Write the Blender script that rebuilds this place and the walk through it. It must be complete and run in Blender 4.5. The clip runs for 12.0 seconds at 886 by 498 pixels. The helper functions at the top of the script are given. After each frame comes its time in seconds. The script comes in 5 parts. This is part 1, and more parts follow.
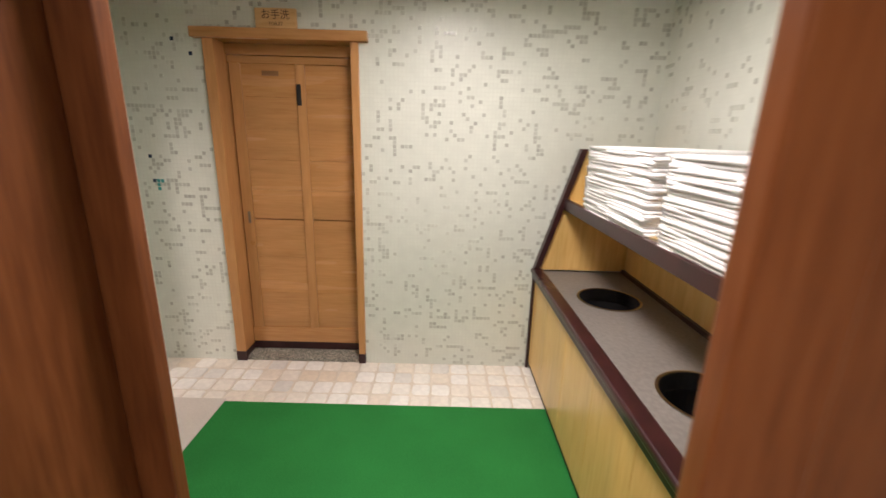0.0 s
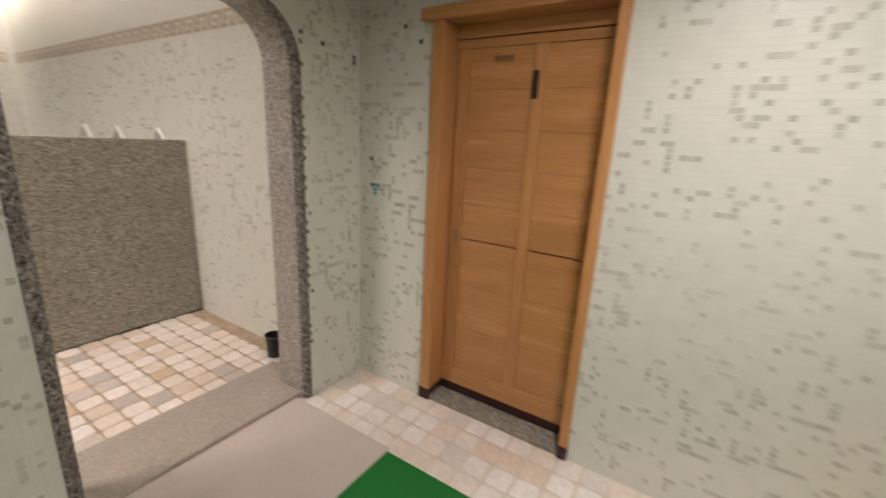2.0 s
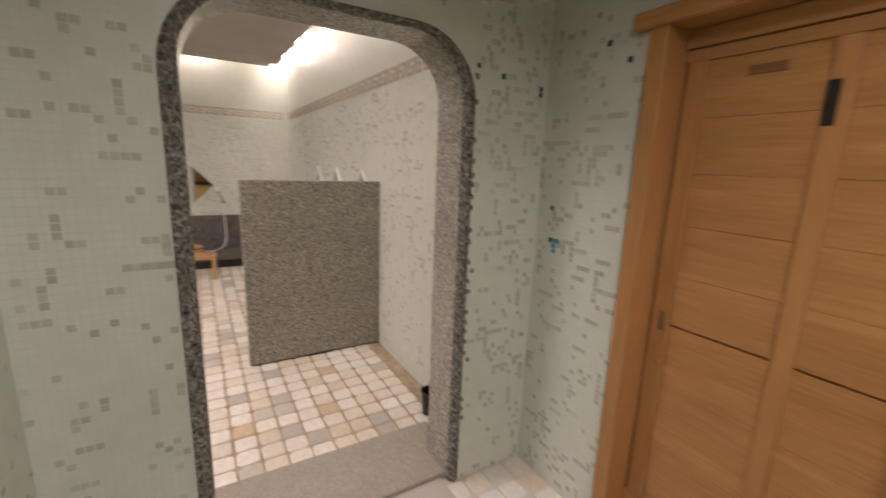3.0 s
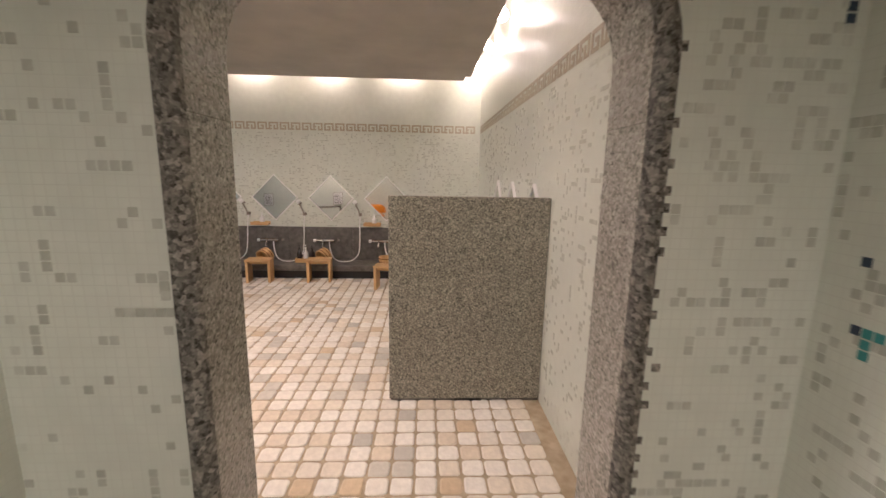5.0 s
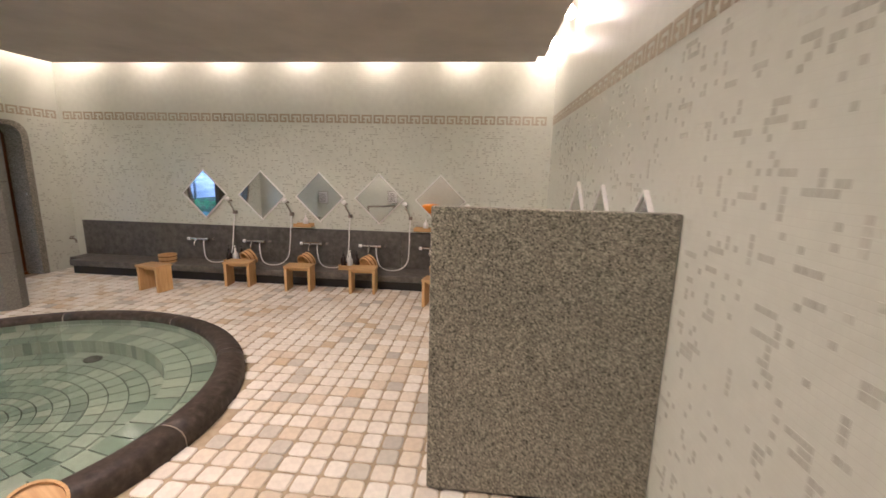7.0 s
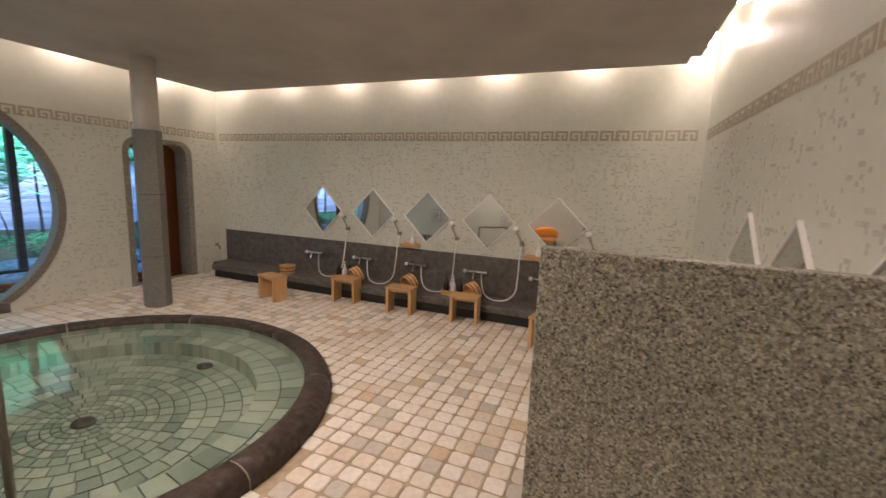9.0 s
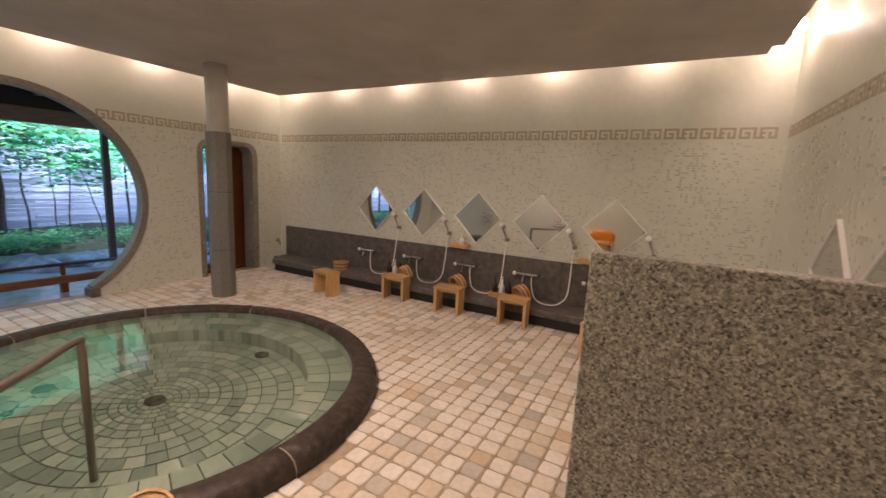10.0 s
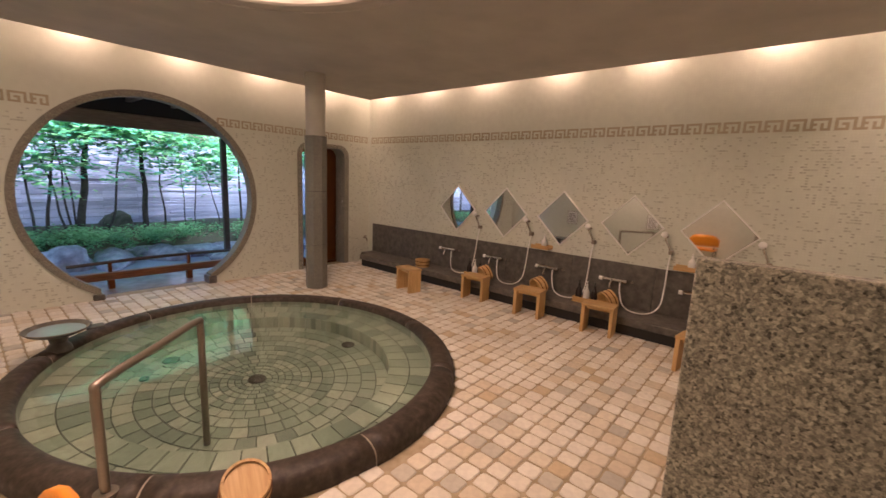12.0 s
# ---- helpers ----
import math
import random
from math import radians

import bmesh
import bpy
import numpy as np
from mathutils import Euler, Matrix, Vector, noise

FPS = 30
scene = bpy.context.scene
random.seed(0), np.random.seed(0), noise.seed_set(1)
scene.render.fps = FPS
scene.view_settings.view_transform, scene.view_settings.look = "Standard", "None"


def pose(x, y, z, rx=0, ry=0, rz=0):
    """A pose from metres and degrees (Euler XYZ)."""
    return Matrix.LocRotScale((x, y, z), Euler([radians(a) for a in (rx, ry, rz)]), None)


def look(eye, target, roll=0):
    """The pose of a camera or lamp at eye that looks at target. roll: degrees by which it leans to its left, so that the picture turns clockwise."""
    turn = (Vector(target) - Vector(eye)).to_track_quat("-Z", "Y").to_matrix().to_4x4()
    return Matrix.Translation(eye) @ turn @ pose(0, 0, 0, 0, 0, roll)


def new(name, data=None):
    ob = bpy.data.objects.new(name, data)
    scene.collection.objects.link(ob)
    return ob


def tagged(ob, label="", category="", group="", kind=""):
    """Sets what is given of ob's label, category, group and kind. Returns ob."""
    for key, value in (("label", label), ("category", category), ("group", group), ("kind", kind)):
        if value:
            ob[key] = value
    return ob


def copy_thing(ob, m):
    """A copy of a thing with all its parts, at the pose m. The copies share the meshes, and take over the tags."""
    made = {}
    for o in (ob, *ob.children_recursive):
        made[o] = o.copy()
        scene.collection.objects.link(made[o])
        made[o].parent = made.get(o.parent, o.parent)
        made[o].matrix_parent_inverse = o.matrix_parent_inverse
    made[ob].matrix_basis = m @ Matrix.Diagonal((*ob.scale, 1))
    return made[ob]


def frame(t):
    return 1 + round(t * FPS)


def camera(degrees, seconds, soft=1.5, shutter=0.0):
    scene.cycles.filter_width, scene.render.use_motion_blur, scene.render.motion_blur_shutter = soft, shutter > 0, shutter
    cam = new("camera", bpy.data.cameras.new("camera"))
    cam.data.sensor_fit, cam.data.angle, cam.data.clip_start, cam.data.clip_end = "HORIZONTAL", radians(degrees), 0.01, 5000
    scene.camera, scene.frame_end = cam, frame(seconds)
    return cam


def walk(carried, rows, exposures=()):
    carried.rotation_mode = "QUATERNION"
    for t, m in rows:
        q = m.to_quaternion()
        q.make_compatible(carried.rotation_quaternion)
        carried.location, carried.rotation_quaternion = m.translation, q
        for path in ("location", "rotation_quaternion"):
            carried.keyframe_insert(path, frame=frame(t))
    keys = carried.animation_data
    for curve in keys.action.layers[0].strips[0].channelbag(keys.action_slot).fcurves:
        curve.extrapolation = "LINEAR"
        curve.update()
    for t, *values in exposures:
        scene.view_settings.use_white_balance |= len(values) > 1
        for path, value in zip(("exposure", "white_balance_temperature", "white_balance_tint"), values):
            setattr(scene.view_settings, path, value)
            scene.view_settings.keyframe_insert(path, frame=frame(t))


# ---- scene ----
cam = camera(94.3, 12.0, shutter=0.6)
PATH = [
    (0, (-0.068, 0.201, 1.569), (-0.06, 2.132, 1.049), 1.6),
    (0.5, (-0.055, 0.414, 1.574), (-0.211, 2.332, 1.03), 2.1),
    (1, (-0.082, 0.6, 1.576), (-0.477, 2.481, 1.022), 2.7),
    (1.5, (-0.121, 0.79, 1.565), (-0.8, 2.588, 1.013), 3.2),
    (2, (-0.229, 0.994, 1.533), (-1.256, 2.633, 1.023), 2.9),
    (2.5, (-0.395, 1.246, 1.566), (-1.777, 2.612, 1.096), 2.4),
    (3, (-0.497, 1.392, 1.598), (-2.175, 2.402, 1.194), 2.1),
    (3.5, (-0.599, 1.576, 1.607), (-2.453, 2.233, 1.247), 2.1),
    (5.5, (-1.285, 1.91, 1.58), (-3.25, 1.927, 1.205), 1.0),
    (6, (-1.496, 1.91, 1.582), (-3.459, 1.877, 1.2), 1.3),
    (6.5, (-1.73, 1.898, 1.589), (-3.689, 1.799, 1.202), 1.3),
    (8.5, (-2.399, 1.85, 1.618), (-4.284, 1.263, 1.296), 2.2),
    (9, (-2.46, 1.834, 1.618), (-4.298, 1.107, 1.309), 2.4),
    (9.5, (-2.492, 1.844, 1.618), (-4.279, 1.0, 1.306), 2.7),
    (10, (-2.499, 1.845, 1.617), (-4.229, 0.894, 1.298), 2.8),
    (10.5, (-2.502, 1.842, 1.615), (-4.176, 0.796, 1.288), 2.8),
    (11, (-2.497, 1.834, 1.619), (-4.117, 0.71, 1.284), 2.8),
    (11.5, (-2.504, 1.831, 1.62), (-4.068, 0.632, 1.28), 2.7),
    (12, (-2.508, 1.824, 1.614), (-4.018, 0.557, 1.276), 2.6),
]
walk(cam, [(t, look(eye, target, roll)) for t, eye, target, roll in PATH],
     exposures=[(0.0, 3.58, 5050, 19), (1.5, 3.42, 5050, 19), (2.5, 3.16, 5050, 20), (3.0, 3.1, 5050, 20), (3.5, 3.26, 5100, 20), (5.5, 3.12, 5150, 22), (6.0, 3.15, 5150, 21), (6.5, 3.16, 5150, 20), (8.5, 2.84, 5200, 20), (9.5, 2.74, 5550, 24), (10.0, 2.7, 5800, 27), (12.0, 2.66, 6380, 34)])

# ---- world and daylight ----
world = bpy.data.worlds.new("sky")
scene.world = world
world.use_nodes = True
wn = world.node_tree.nodes
sky = wn.new("ShaderNodeTexSky")
sky.sky_type = "NISHITA"
sky.sun_disc = False
sky.sun_elevation, sky.sun_rotation = radians(60), radians(-27)
sky.ozone_density, sky.dust_density = 4.0, 0.3
world.node_tree.links.new(sky.outputs[0], wn["Background"].inputs[0])
wn["Background"].inputs[1].default_value = 0.15
sun_data = bpy.data.lights.new("sun", "SUN")
sun_data.energy, sun_data.angle, sun_data.color = 5.0, radians(25), (0.86, 0.95, 1.0)
sun = new("sun", sun_data)
sun.matrix_world = look((-8, -2, 14), (-4.5, -9, 0))

LAMP_WARM = (1.0, 0.715, 0.476)
GLOBE_STRENGTH = 9.5
DOME_WATTS = 16.0
ROOM_WATTS = 4.4


def area_lamp(name, at, size, watts, colour, down=True):
    data = bpy.data.lights.new(name, "AREA")
    data.shape, data.size, data.energy, data.color = "DISK", size, watts, colour
    ob = new(name, data)
    ob.matrix_world = look(at, (at[0], at[1] + 0.0001, at[2] - 1 if down else at[2] + 1))
    return ob


# ---- materials ----
def material(name, stops, scale=20.0, detail=4.0, rough=0.5, bump=0.1, bump_scale=None, metal=0.0, mix2=None, stretch=(1, 1, 1), spec=0.5, dist=0.01):
    """Noise-driven colour ramp with a second, larger variation and fine relief. stops: (place, (r, g, b))."""
    m = bpy.data.materials.new(name)
    m.use_nodes = True
    n, l = m.node_tree.nodes, m.node_tree.links
    b = n["Principled BSDF"]
    co = n.new("ShaderNodeTexCoord")
    mp = n.new("ShaderNodeMapping")
    mp.inputs["Scale"].default_value = stretch
    l.new(co.outputs["Object"], mp.inputs[0])
    no = n.new("ShaderNodeTexNoise")
    no.inputs["Scale"].default_value, no.inputs["Detail"].default_value = scale, detail
    l.new(mp.outputs[0], no.inputs["Vector"])
    ra = n.new("ShaderNodeValToRGB")
    while len(ra.color_ramp.elements) < len(stops):
        ra.color_ramp.elements.new(0.5)
    for e, (p, c) in zip(ra.color_ramp.elements, stops):
        e.position, e.color = p, (*c, 1)
    l.new(no.outputs[0], ra.inputs[0])
    big = n.new("ShaderNodeTexNoise")
    big.inputs["Scale"].default_value = 1.7 if mix2 is None else mix2[0]
    l.new(mp.outputs[0], big.inputs["Vector"])
    rr = n.new("ShaderNodeMapRange")
    amount = 0.12 if mix2 is None else mix2[1]
    rr.inputs[1].default_value, rr.inputs[2].default_value = 0.3, 0.7
    rr.inputs[3].default_value, rr.inputs[4].default_value = 1 - amount, 1 + amount * 0.5
    l.new(big.outputs[0], rr.inputs[0])
    hs = n.new("ShaderNodeHueSaturation")
    l.new(ra.outputs[0], hs.inputs["Color"])
    l.new(rr.outputs[0], hs.inputs["Value"])
    l.new(hs.outputs[0], b.inputs["Base Color"])
    ro = n.new("ShaderNodeMapRange")
    ro.inputs[3].default_value, ro.inputs[4].default_value = max(0.02, rough - 0.08), min(1.0, rough + 0.1)
    l.new(big.outputs[0], ro.inputs[0])
    l.new(ro.outputs[0], b.inputs["Roughness"])
    b.inputs["Metallic"].default_value = metal
    b.inputs["Specular IOR Level"].default_value = spec
    if bump:
        bn = n.new("ShaderNodeTexNoise")
        bn.inputs["Scale"].default_value, bn.inputs["Detail"].default_value = bump_scale or scale * 2, 5
        l.new(mp.outputs[0], bn.inputs["Vector"])
        bu = n.new("ShaderNodeBump")
        bu.inputs["Strength"].default_value, bu.inputs["Distance"].default_value = bump, dist
        l.new(bn.outputs[0], bu.inputs["Height"])
        l.new(bu.outputs[0], b.inputs["Normal"])
    return m


def granite(name, tones, cell=120.0, rough=0.5):
    """Speckled stone: irregular grains of five tones, with fine dark flecks and broad mottling."""
    m = material(name, [(0.3, (0.82, 0.82, 0.82)), (0.7, (1, 1, 1))], scale=cell * 0.3, rough=rough, bump=0.12, mix2=(2.2, 0.15))
    n, l = m.node_tree.nodes, m.node_tree.links
    b = n["Principled BSDF"]
    co = next(x for x in n if x.type == "TEX_COORD")
    warp = n.new("ShaderNodeTexNoise")
    warp.inputs["Scale"].default_value, warp.inputs["Detail"].default_value = cell * 0.8, 3.0
    l.new(co.outputs["Object"], warp.inputs["Vector"])
    wa = n.new("ShaderNodeVectorMath")
    wa.operation = "MULTIPLY_ADD"
    wa.inputs[1].default_value = (1.6 / cell,) * 3
    l.new(warp.outputs["Color"], wa.inputs[0])
    l.new(co.outputs["Object"], wa.inputs[2])
    mixed = b.inputs["Base Color"].links[0].from_socket
    for k, (sc, share) in enumerate(((cell, 1.0), (cell * 1.9, 0.32))):
        v = n.new("ShaderNodeTexVoronoi")
        v.inputs["Scale"].default_value = sc
        l.new(wa.outputs[0], v.inputs["Vector"])
        sep = n.new("ShaderNodeSeparateColor")
        l.new(v.outputs["Color"], sep.inputs[0])
        ra = n.new("ShaderNodeValToRGB")
        ra.color_ramp.interpolation = "CONSTANT"
        while len(ra.color_ramp.elements) < 5:
            ra.color_ramp.elements.new(0.5)
        for e, p, c in zip(ra.color_ramp.elements, (0.0, 0.12, 0.40, 0.70, 0.88), tones):
            e.position, e.color = p, (*c, 1)
        l.new(sep.outputs[k], ra.inputs[0])
        mx = n.new("ShaderNodeMix")
        mx.data_type = "RGBA"
        mx.blend_type = "MULTIPLY" if k == 0 else "MIX"
        mx.inputs["Factor"].default_value = share
        l.new(mixed, mx.inputs["A"])
        l.new(ra.outputs[0], mx.inputs["B"])
        mixed = mx.outputs["Result"]
    l.new(mixed, b.inputs["Base Color"])
    return m


def varied(name, stops, island, rough=0.45, grain=30.0, bump=0.15, spec=0.5, amount=0.12):
    """Each piece takes its own tone, by object or by loose island, with mottling and fine relief."""
    m = material(name, [(0.3, (0.84, 0.84, 0.84)), (0.7, (1, 1, 1))], scale=grain, rough=rough, bump=bump, spec=spec, mix2=(1.3, amount))
    n, l = m.node_tree.nodes, m.node_tree.links
    b = n["Principled BSDF"]
    if island:
        src = n.new("ShaderNodeNewGeometry").outputs["Random Per Island"]
    else:
        src = n.new("ShaderNodeObjectInfo").outputs["Random"]
    ra = n.new("ShaderNodeValToRGB")
    ra.color_ramp.interpolation = "CONSTANT"
    while len(ra.color_ramp.elements) < len(stops):
        ra.color_ramp.elements.new(0.5)
    for e, (p, c) in zip(ra.color_ramp.elements, stops):
        e.position, e.color = p, (*c, 1)
    l.new(src, ra.inputs[0])
    mx = n.new("ShaderNodeMix")
    mx.data_type, mx.blend_type = "RGBA", "MULTIPLY"
    mx.inputs["Factor"].default_value = 1.0
    old = b.inputs["Base Color"].links[0].from_socket
    l.new(old, mx.inputs["A"])
    l.new(ra.outputs[0], mx.inputs["B"])
    l.new(mx.outputs["Result"], b.inputs["Base Color"])
    return m


def wood(name, dark, mid, light, stretch=(6, 6, 0.6), rough=0.4, spec=0.4):
    return material(name, [(0.3, dark), (0.5, mid), (0.72, light)], scale=9, detail=8, rough=rough, bump=0.08, bump_scale=30, stretch=stretch, mix2=(0.8, 0.18), spec=spec)


def mosaic_ground(name, base, joint, pitch=0.025):
    """Small square glazed tiles with thin joints, laid on all three axes."""
    m = material(name, [(0.3, base[0]), (0.7, base[1])], scale=14, rough=0.36, bump=0.0, mix2=(0.9, 0.08))
    n, l = m.node_tree.nodes, m.node_tree.links
    b = n["Principled BSDF"]
    geo = n.new("ShaderNodeNewGeometry")
    sep = n.new("ShaderNodeSeparateXYZ")
    l.new(geo.outputs["Position"], sep.inputs[0])
    best = None
    for ax in range(3):
        a = n.new("ShaderNodeMath")
        a.operation = "PINGPONG"
        a.inputs[1].default_value = pitch / 2
        off = n.new("ShaderNodeMath")
        off.operation = "ADD"
        off.inputs[1].default_value = 20.0 * pitch * 100 + pitch * 0.25
        l.new(sep.outputs[ax], off.inputs[0])
        l.new(off.outputs[0], a.inputs[0])
        # a joint lies where the folded coordinate is near nought; the axis across the wall never is
        sm = n.new("ShaderNodeMapRange")
        sm.inputs[1].default_value, sm.inputs[2].default_value = 0.0006, 0.0016
        l.new(a.outputs[0], sm.inputs[0])
        if best is None:
            best = sm.outputs[0]
        else:
            mi = n.new("ShaderNodeMath")
            mi.operation = "MINIMUM"
            l.new(best, mi.inputs[0])
            l.new(sm.outputs[0], mi.inputs[1])
            best = mi.outputs[0]
    mx = n.new("ShaderNodeMix")
    mx.data_type = "RGBA"
    l.new(best, mx.inputs["Factor"])
    mx.inputs["A"].default_value = (*joint, 1)
    l.new(b.inputs["Base Color"].links[0].from_socket, mx.inputs["B"])
    l.new(mx.outputs["Result"], b.inputs["Base Color"])
    bu = n.new("ShaderNodeBump")
    bu.inputs["Strength"].default_value, bu.inputs["Distance"].default_value = 0.25, 0.001
    l.new(best, bu.inputs["Height"])
    l.new(bu.outputs[0], b.inputs["Normal"])
    return m


def plain(name, colour, rough=0.4, metal=0.0, bump=0.03, scale=40.0):
    c = colour
    return material(name, [(0.3, tuple(v * 0.93 for v in c)), (0.7, c)], scale=scale, rough=rough, bump=bump, metal=metal, mix2=(2.0, 0.05))


def glow(name, colour, strength):
    m = bpy.data.materials.new(name)
    m.use_nodes = True
    b = m.node_tree.nodes["Principled BSDF"]
    b.inputs["Base Color"].default_value = (0.9, 0.9, 0.88, 1)
    b.inputs["Emission Color"].default_value = (*colour, 1)
    b.inputs["Emission Strength"].default_value = strength
    return m


MOSAIC = mosaic_ground("pale_mosaic", ((0.64, 0.67, 0.59), (0.70, 0.73, 0.645)), (0.62, 0.645, 0.565))
DARK_STOPS = [(0.0, (0.545, 0.565, 0.485)), (0.3, (0.585, 0.605, 0.525)), (0.6, (0.62, 0.645, 0.565)), (0.92, (0.50, 0.515, 0.45))]
DARK_TILE = varied("grey_mosaic", DARK_STOPS, True, rough=0.25, bump=0.03, spec=0.5)
DARK_TILE_ONE = varied("grey_mosaic_piece", DARK_STOPS, False, rough=0.25, bump=0.03, spec=0.5)
PALE_STOPS = [(0.0, (0.595, 0.615, 0.535)), (0.3, (0.62, 0.645, 0.56)), (0.6, (0.64, 0.66, 0.58)), (0.92, (0.57, 0.585, 0.51))]
PALE_TILE = varied("pale_grey_mosaic", PALE_STOPS, True, rough=0.25, bump=0.03, spec=0.5)
PALE_TILE_ONE = varied("pale_grey_mosaic_piece", PALE_STOPS, False, rough=0.25, bump=0.03, spec=0.5)
NAVY_TILE = plain("navy_mosaic", (0.03, 0.05, 0.09), 0.25)
TEAL_TILE = plain("teal_mosaic", (0.06, 0.28, 0.28), 0.25)
STONE_STOPS = [(0.0, (0.86, 0.82, 0.73)), (0.25, (0.80, 0.75, 0.65)), (0.45, (0.89, 0.86, 0.78)), (0.66, (0.73, 0.645, 0.51)), (0.79, (0.80, 0.735, 0.61)),
               (0.89, (0.60, 0.575, 0.50)), (0.94, (0.66, 0.53, 0.35)), (0.97, (0.52, 0.50, 0.44))]
STONE_TILE = varied("tumbled_stone", STONE_STOPS, True, rough=0.42, grain=26, bump=0.25)
HALL_STOPS = [(0.0, (0.90, 0.87, 0.79)), (0.3, (0.87, 0.82, 0.72)), (0.55, (0.92, 0.90, 0.84)), (0.78, (0.83, 0.76, 0.64)), (0.88, (0.76, 0.74, 0.68)), (0.95, (0.80, 0.70, 0.55))]
HALL_TILE = varied("pale_tumbled_stone", HALL_STOPS, False, rough=0.4, grain=26, bump=0.2)
STONE_TILE_ONE = varied("tumbled_stone_piece", STONE_STOPS, False, rough=0.42, grain=26, bump=0.25)
GROUT = material("tan_grout", [(0.3, (0.33, 0.265, 0.165)), (0.7, (0.50, 0.415, 0.285))], scale=14, rough=0.8, bump=0.3)
GRANITE = granite("speckled_granite", [(0.03, 0.029, 0.024), (0.16, 0.155, 0.128), (0.29, 0.28, 0.23), (0.42, 0.395, 0.31), (0.56, 0.525, 0.42)], 128, 0.45)
# polished, and paler than GRANITE to carry the bathing room's light in its colour
GRANITE_LINING = granite("lit_polished_granite", [(0.10, 0.096, 0.082), (0.27, 0.26, 0.225), (0.38, 0.365, 0.315), (0.47, 0.45, 0.39), (0.60, 0.57, 0.49)], 125, 0.2)
GRANITE_COLUMN = granite("column_granite", [(0.10, 0.10, 0.088), (0.15, 0.15, 0.13), (0.19, 0.187, 0.16), (0.23, 0.225, 0.19), (0.29, 0.28, 0.235)], 170, 0.5)
PALE_GROUT = material("pale_grout", [(0.3, (0.66, 0.59, 0.48)), (0.7, (0.76, 0.70, 0.59))], scale=14, rough=0.8, bump=0.3)
GRANITE_ROUGH = granite("split_granite", [(0.022, 0.021, 0.018), (0.10, 0.095, 0.083), (0.19, 0.18, 0.152), (0.30, 0.285, 0.24), (0.42, 0.39, 0.33)], 85, 0.75)
GRANITE_SLAB = granite("honed_granite", [(0.31, 0.285, 0.23), (0.36, 0.335, 0.27), (0.39, 0.36, 0.295), (0.42, 0.39, 0.32), (0.46, 0.43, 0.355)], 150, 0.5)
DARK_STONE = material("dark_slate", [(0.3, (0.078, 0.073, 0.064)), (0.5, (0.115, 0.107, 0.094)), (0.72, (0.16, 0.148, 0.128))], scale=16, rough=0.45, bump=0.12)
MOON_STONE = granite("tan_granite", [(0.12, 0.11, 0.09), (0.19, 0.18, 0.148), (0.23, 0.217, 0.18), (0.28, 0.262, 0.215), (0.34, 0.317, 0.26)], 110, 0.55)
RIM_STONE = material("brown_rim_stone", [(0.3, (0.026, 0.02, 0.015)), (0.55, (0.055, 0.042, 0.032)), (0.75, (0.095, 0.075, 0.059))], scale=22, rough=0.5, bump=0.2, spec=0.35)
PLASTER = material("warm_plaster", [(0.3, (0.62, 0.59, 0.53)), (0.7, (0.66, 0.63, 0.57))], scale=8, rough=0.8, bump=0.05)
SOFFIT = material("grey_soffit", [(0.3, (0.45, 0.41, 0.36)), (0.7, (0.48, 0.44, 0.385))], scale=5, rough=0.75, bump=0.04)
KEY_TILE = varied("key_pattern_tile", [(0.0, (0.46, 0.40, 0.285)), (0.5, (0.49, 0.43, 0.31)), (0.8, (0.42, 0.365, 0.255))], False, rough=0.35, bump=0.03)
DOOR_WOOD = wood("honey_wood", (0.45, 0.225, 0.07), (0.49, 0.255, 0.083), (0.53, 0.282, 0.096), rough=0.35)
DOOR_WOOD_H = wood("honey_wood_across", (0.45, 0.225, 0.07), (0.49, 0.255, 0.083), (0.53, 0.282, 0.096), stretch=(0.7, 6, 9), rough=0.25)
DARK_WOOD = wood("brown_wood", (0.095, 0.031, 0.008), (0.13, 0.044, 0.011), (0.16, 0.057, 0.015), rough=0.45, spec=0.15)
# brown_wood at nearly double brightness, to show the right entry leaf lit
LIT_BROWN_WOOD = wood("lit_brown_wood", (0.20, 0.062, 0.014), (0.25, 0.083, 0.02), (0.29, 0.10, 0.026), rough=0.35, spec=0.3)
PLATE_WOOD = wood("carved_plate_wood", (0.20, 0.10, 0.035), (0.24, 0.125, 0.045), (0.28, 0.15, 0.055), stretch=(0.7, 6, 9))
MAROON = material("maroon_lacquer", [(0.3, (0.022, 0.006, 0.007)), (0.7, (0.042, 0.012, 0.012))], scale=12, rough=0.3, bump=0.03)
YELLOW_WOOD = wood("yellow_ply", (0.66, 0.42, 0.11), (0.72, 0.48, 0.14), (0.76, 0.53, 0.18), rough=0.3)
HINOKI = wood("pale_cypress", (0.52, 0.31, 0.115), (0.62, 0.395, 0.165), (0.69, 0.46, 0.21), rough=0.45)
HINOKI_H = wood("pale_cypress_across", (0.52, 0.31, 0.115), (0.62, 0.395, 0.165), (0.69, 0.46, 0.21), stretch=(6, 0.6, 6), rough=0.45)
COUNTER_TOP = material("grey_counter", [(0.3, (0.165, 0.15, 0.133)), (0.7, (0.22, 0.202, 0.18))], scale=60, rough=0.4, bump=0.05)
STEEL = plain("steel", (0.62, 0.60, 0.57), 0.22, 1.0)
DULL_STEEL = plain("weathered_steel", (0.30, 0.26, 0.22), 0.38, 0.9)
BRONZE = plain("dark_bronze", (0.035, 0.03, 0.022), 0.45, 0.3)
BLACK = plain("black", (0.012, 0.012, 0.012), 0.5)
WHITE = plain("white_plastic", (0.87, 0.87, 0.85), 0.3)
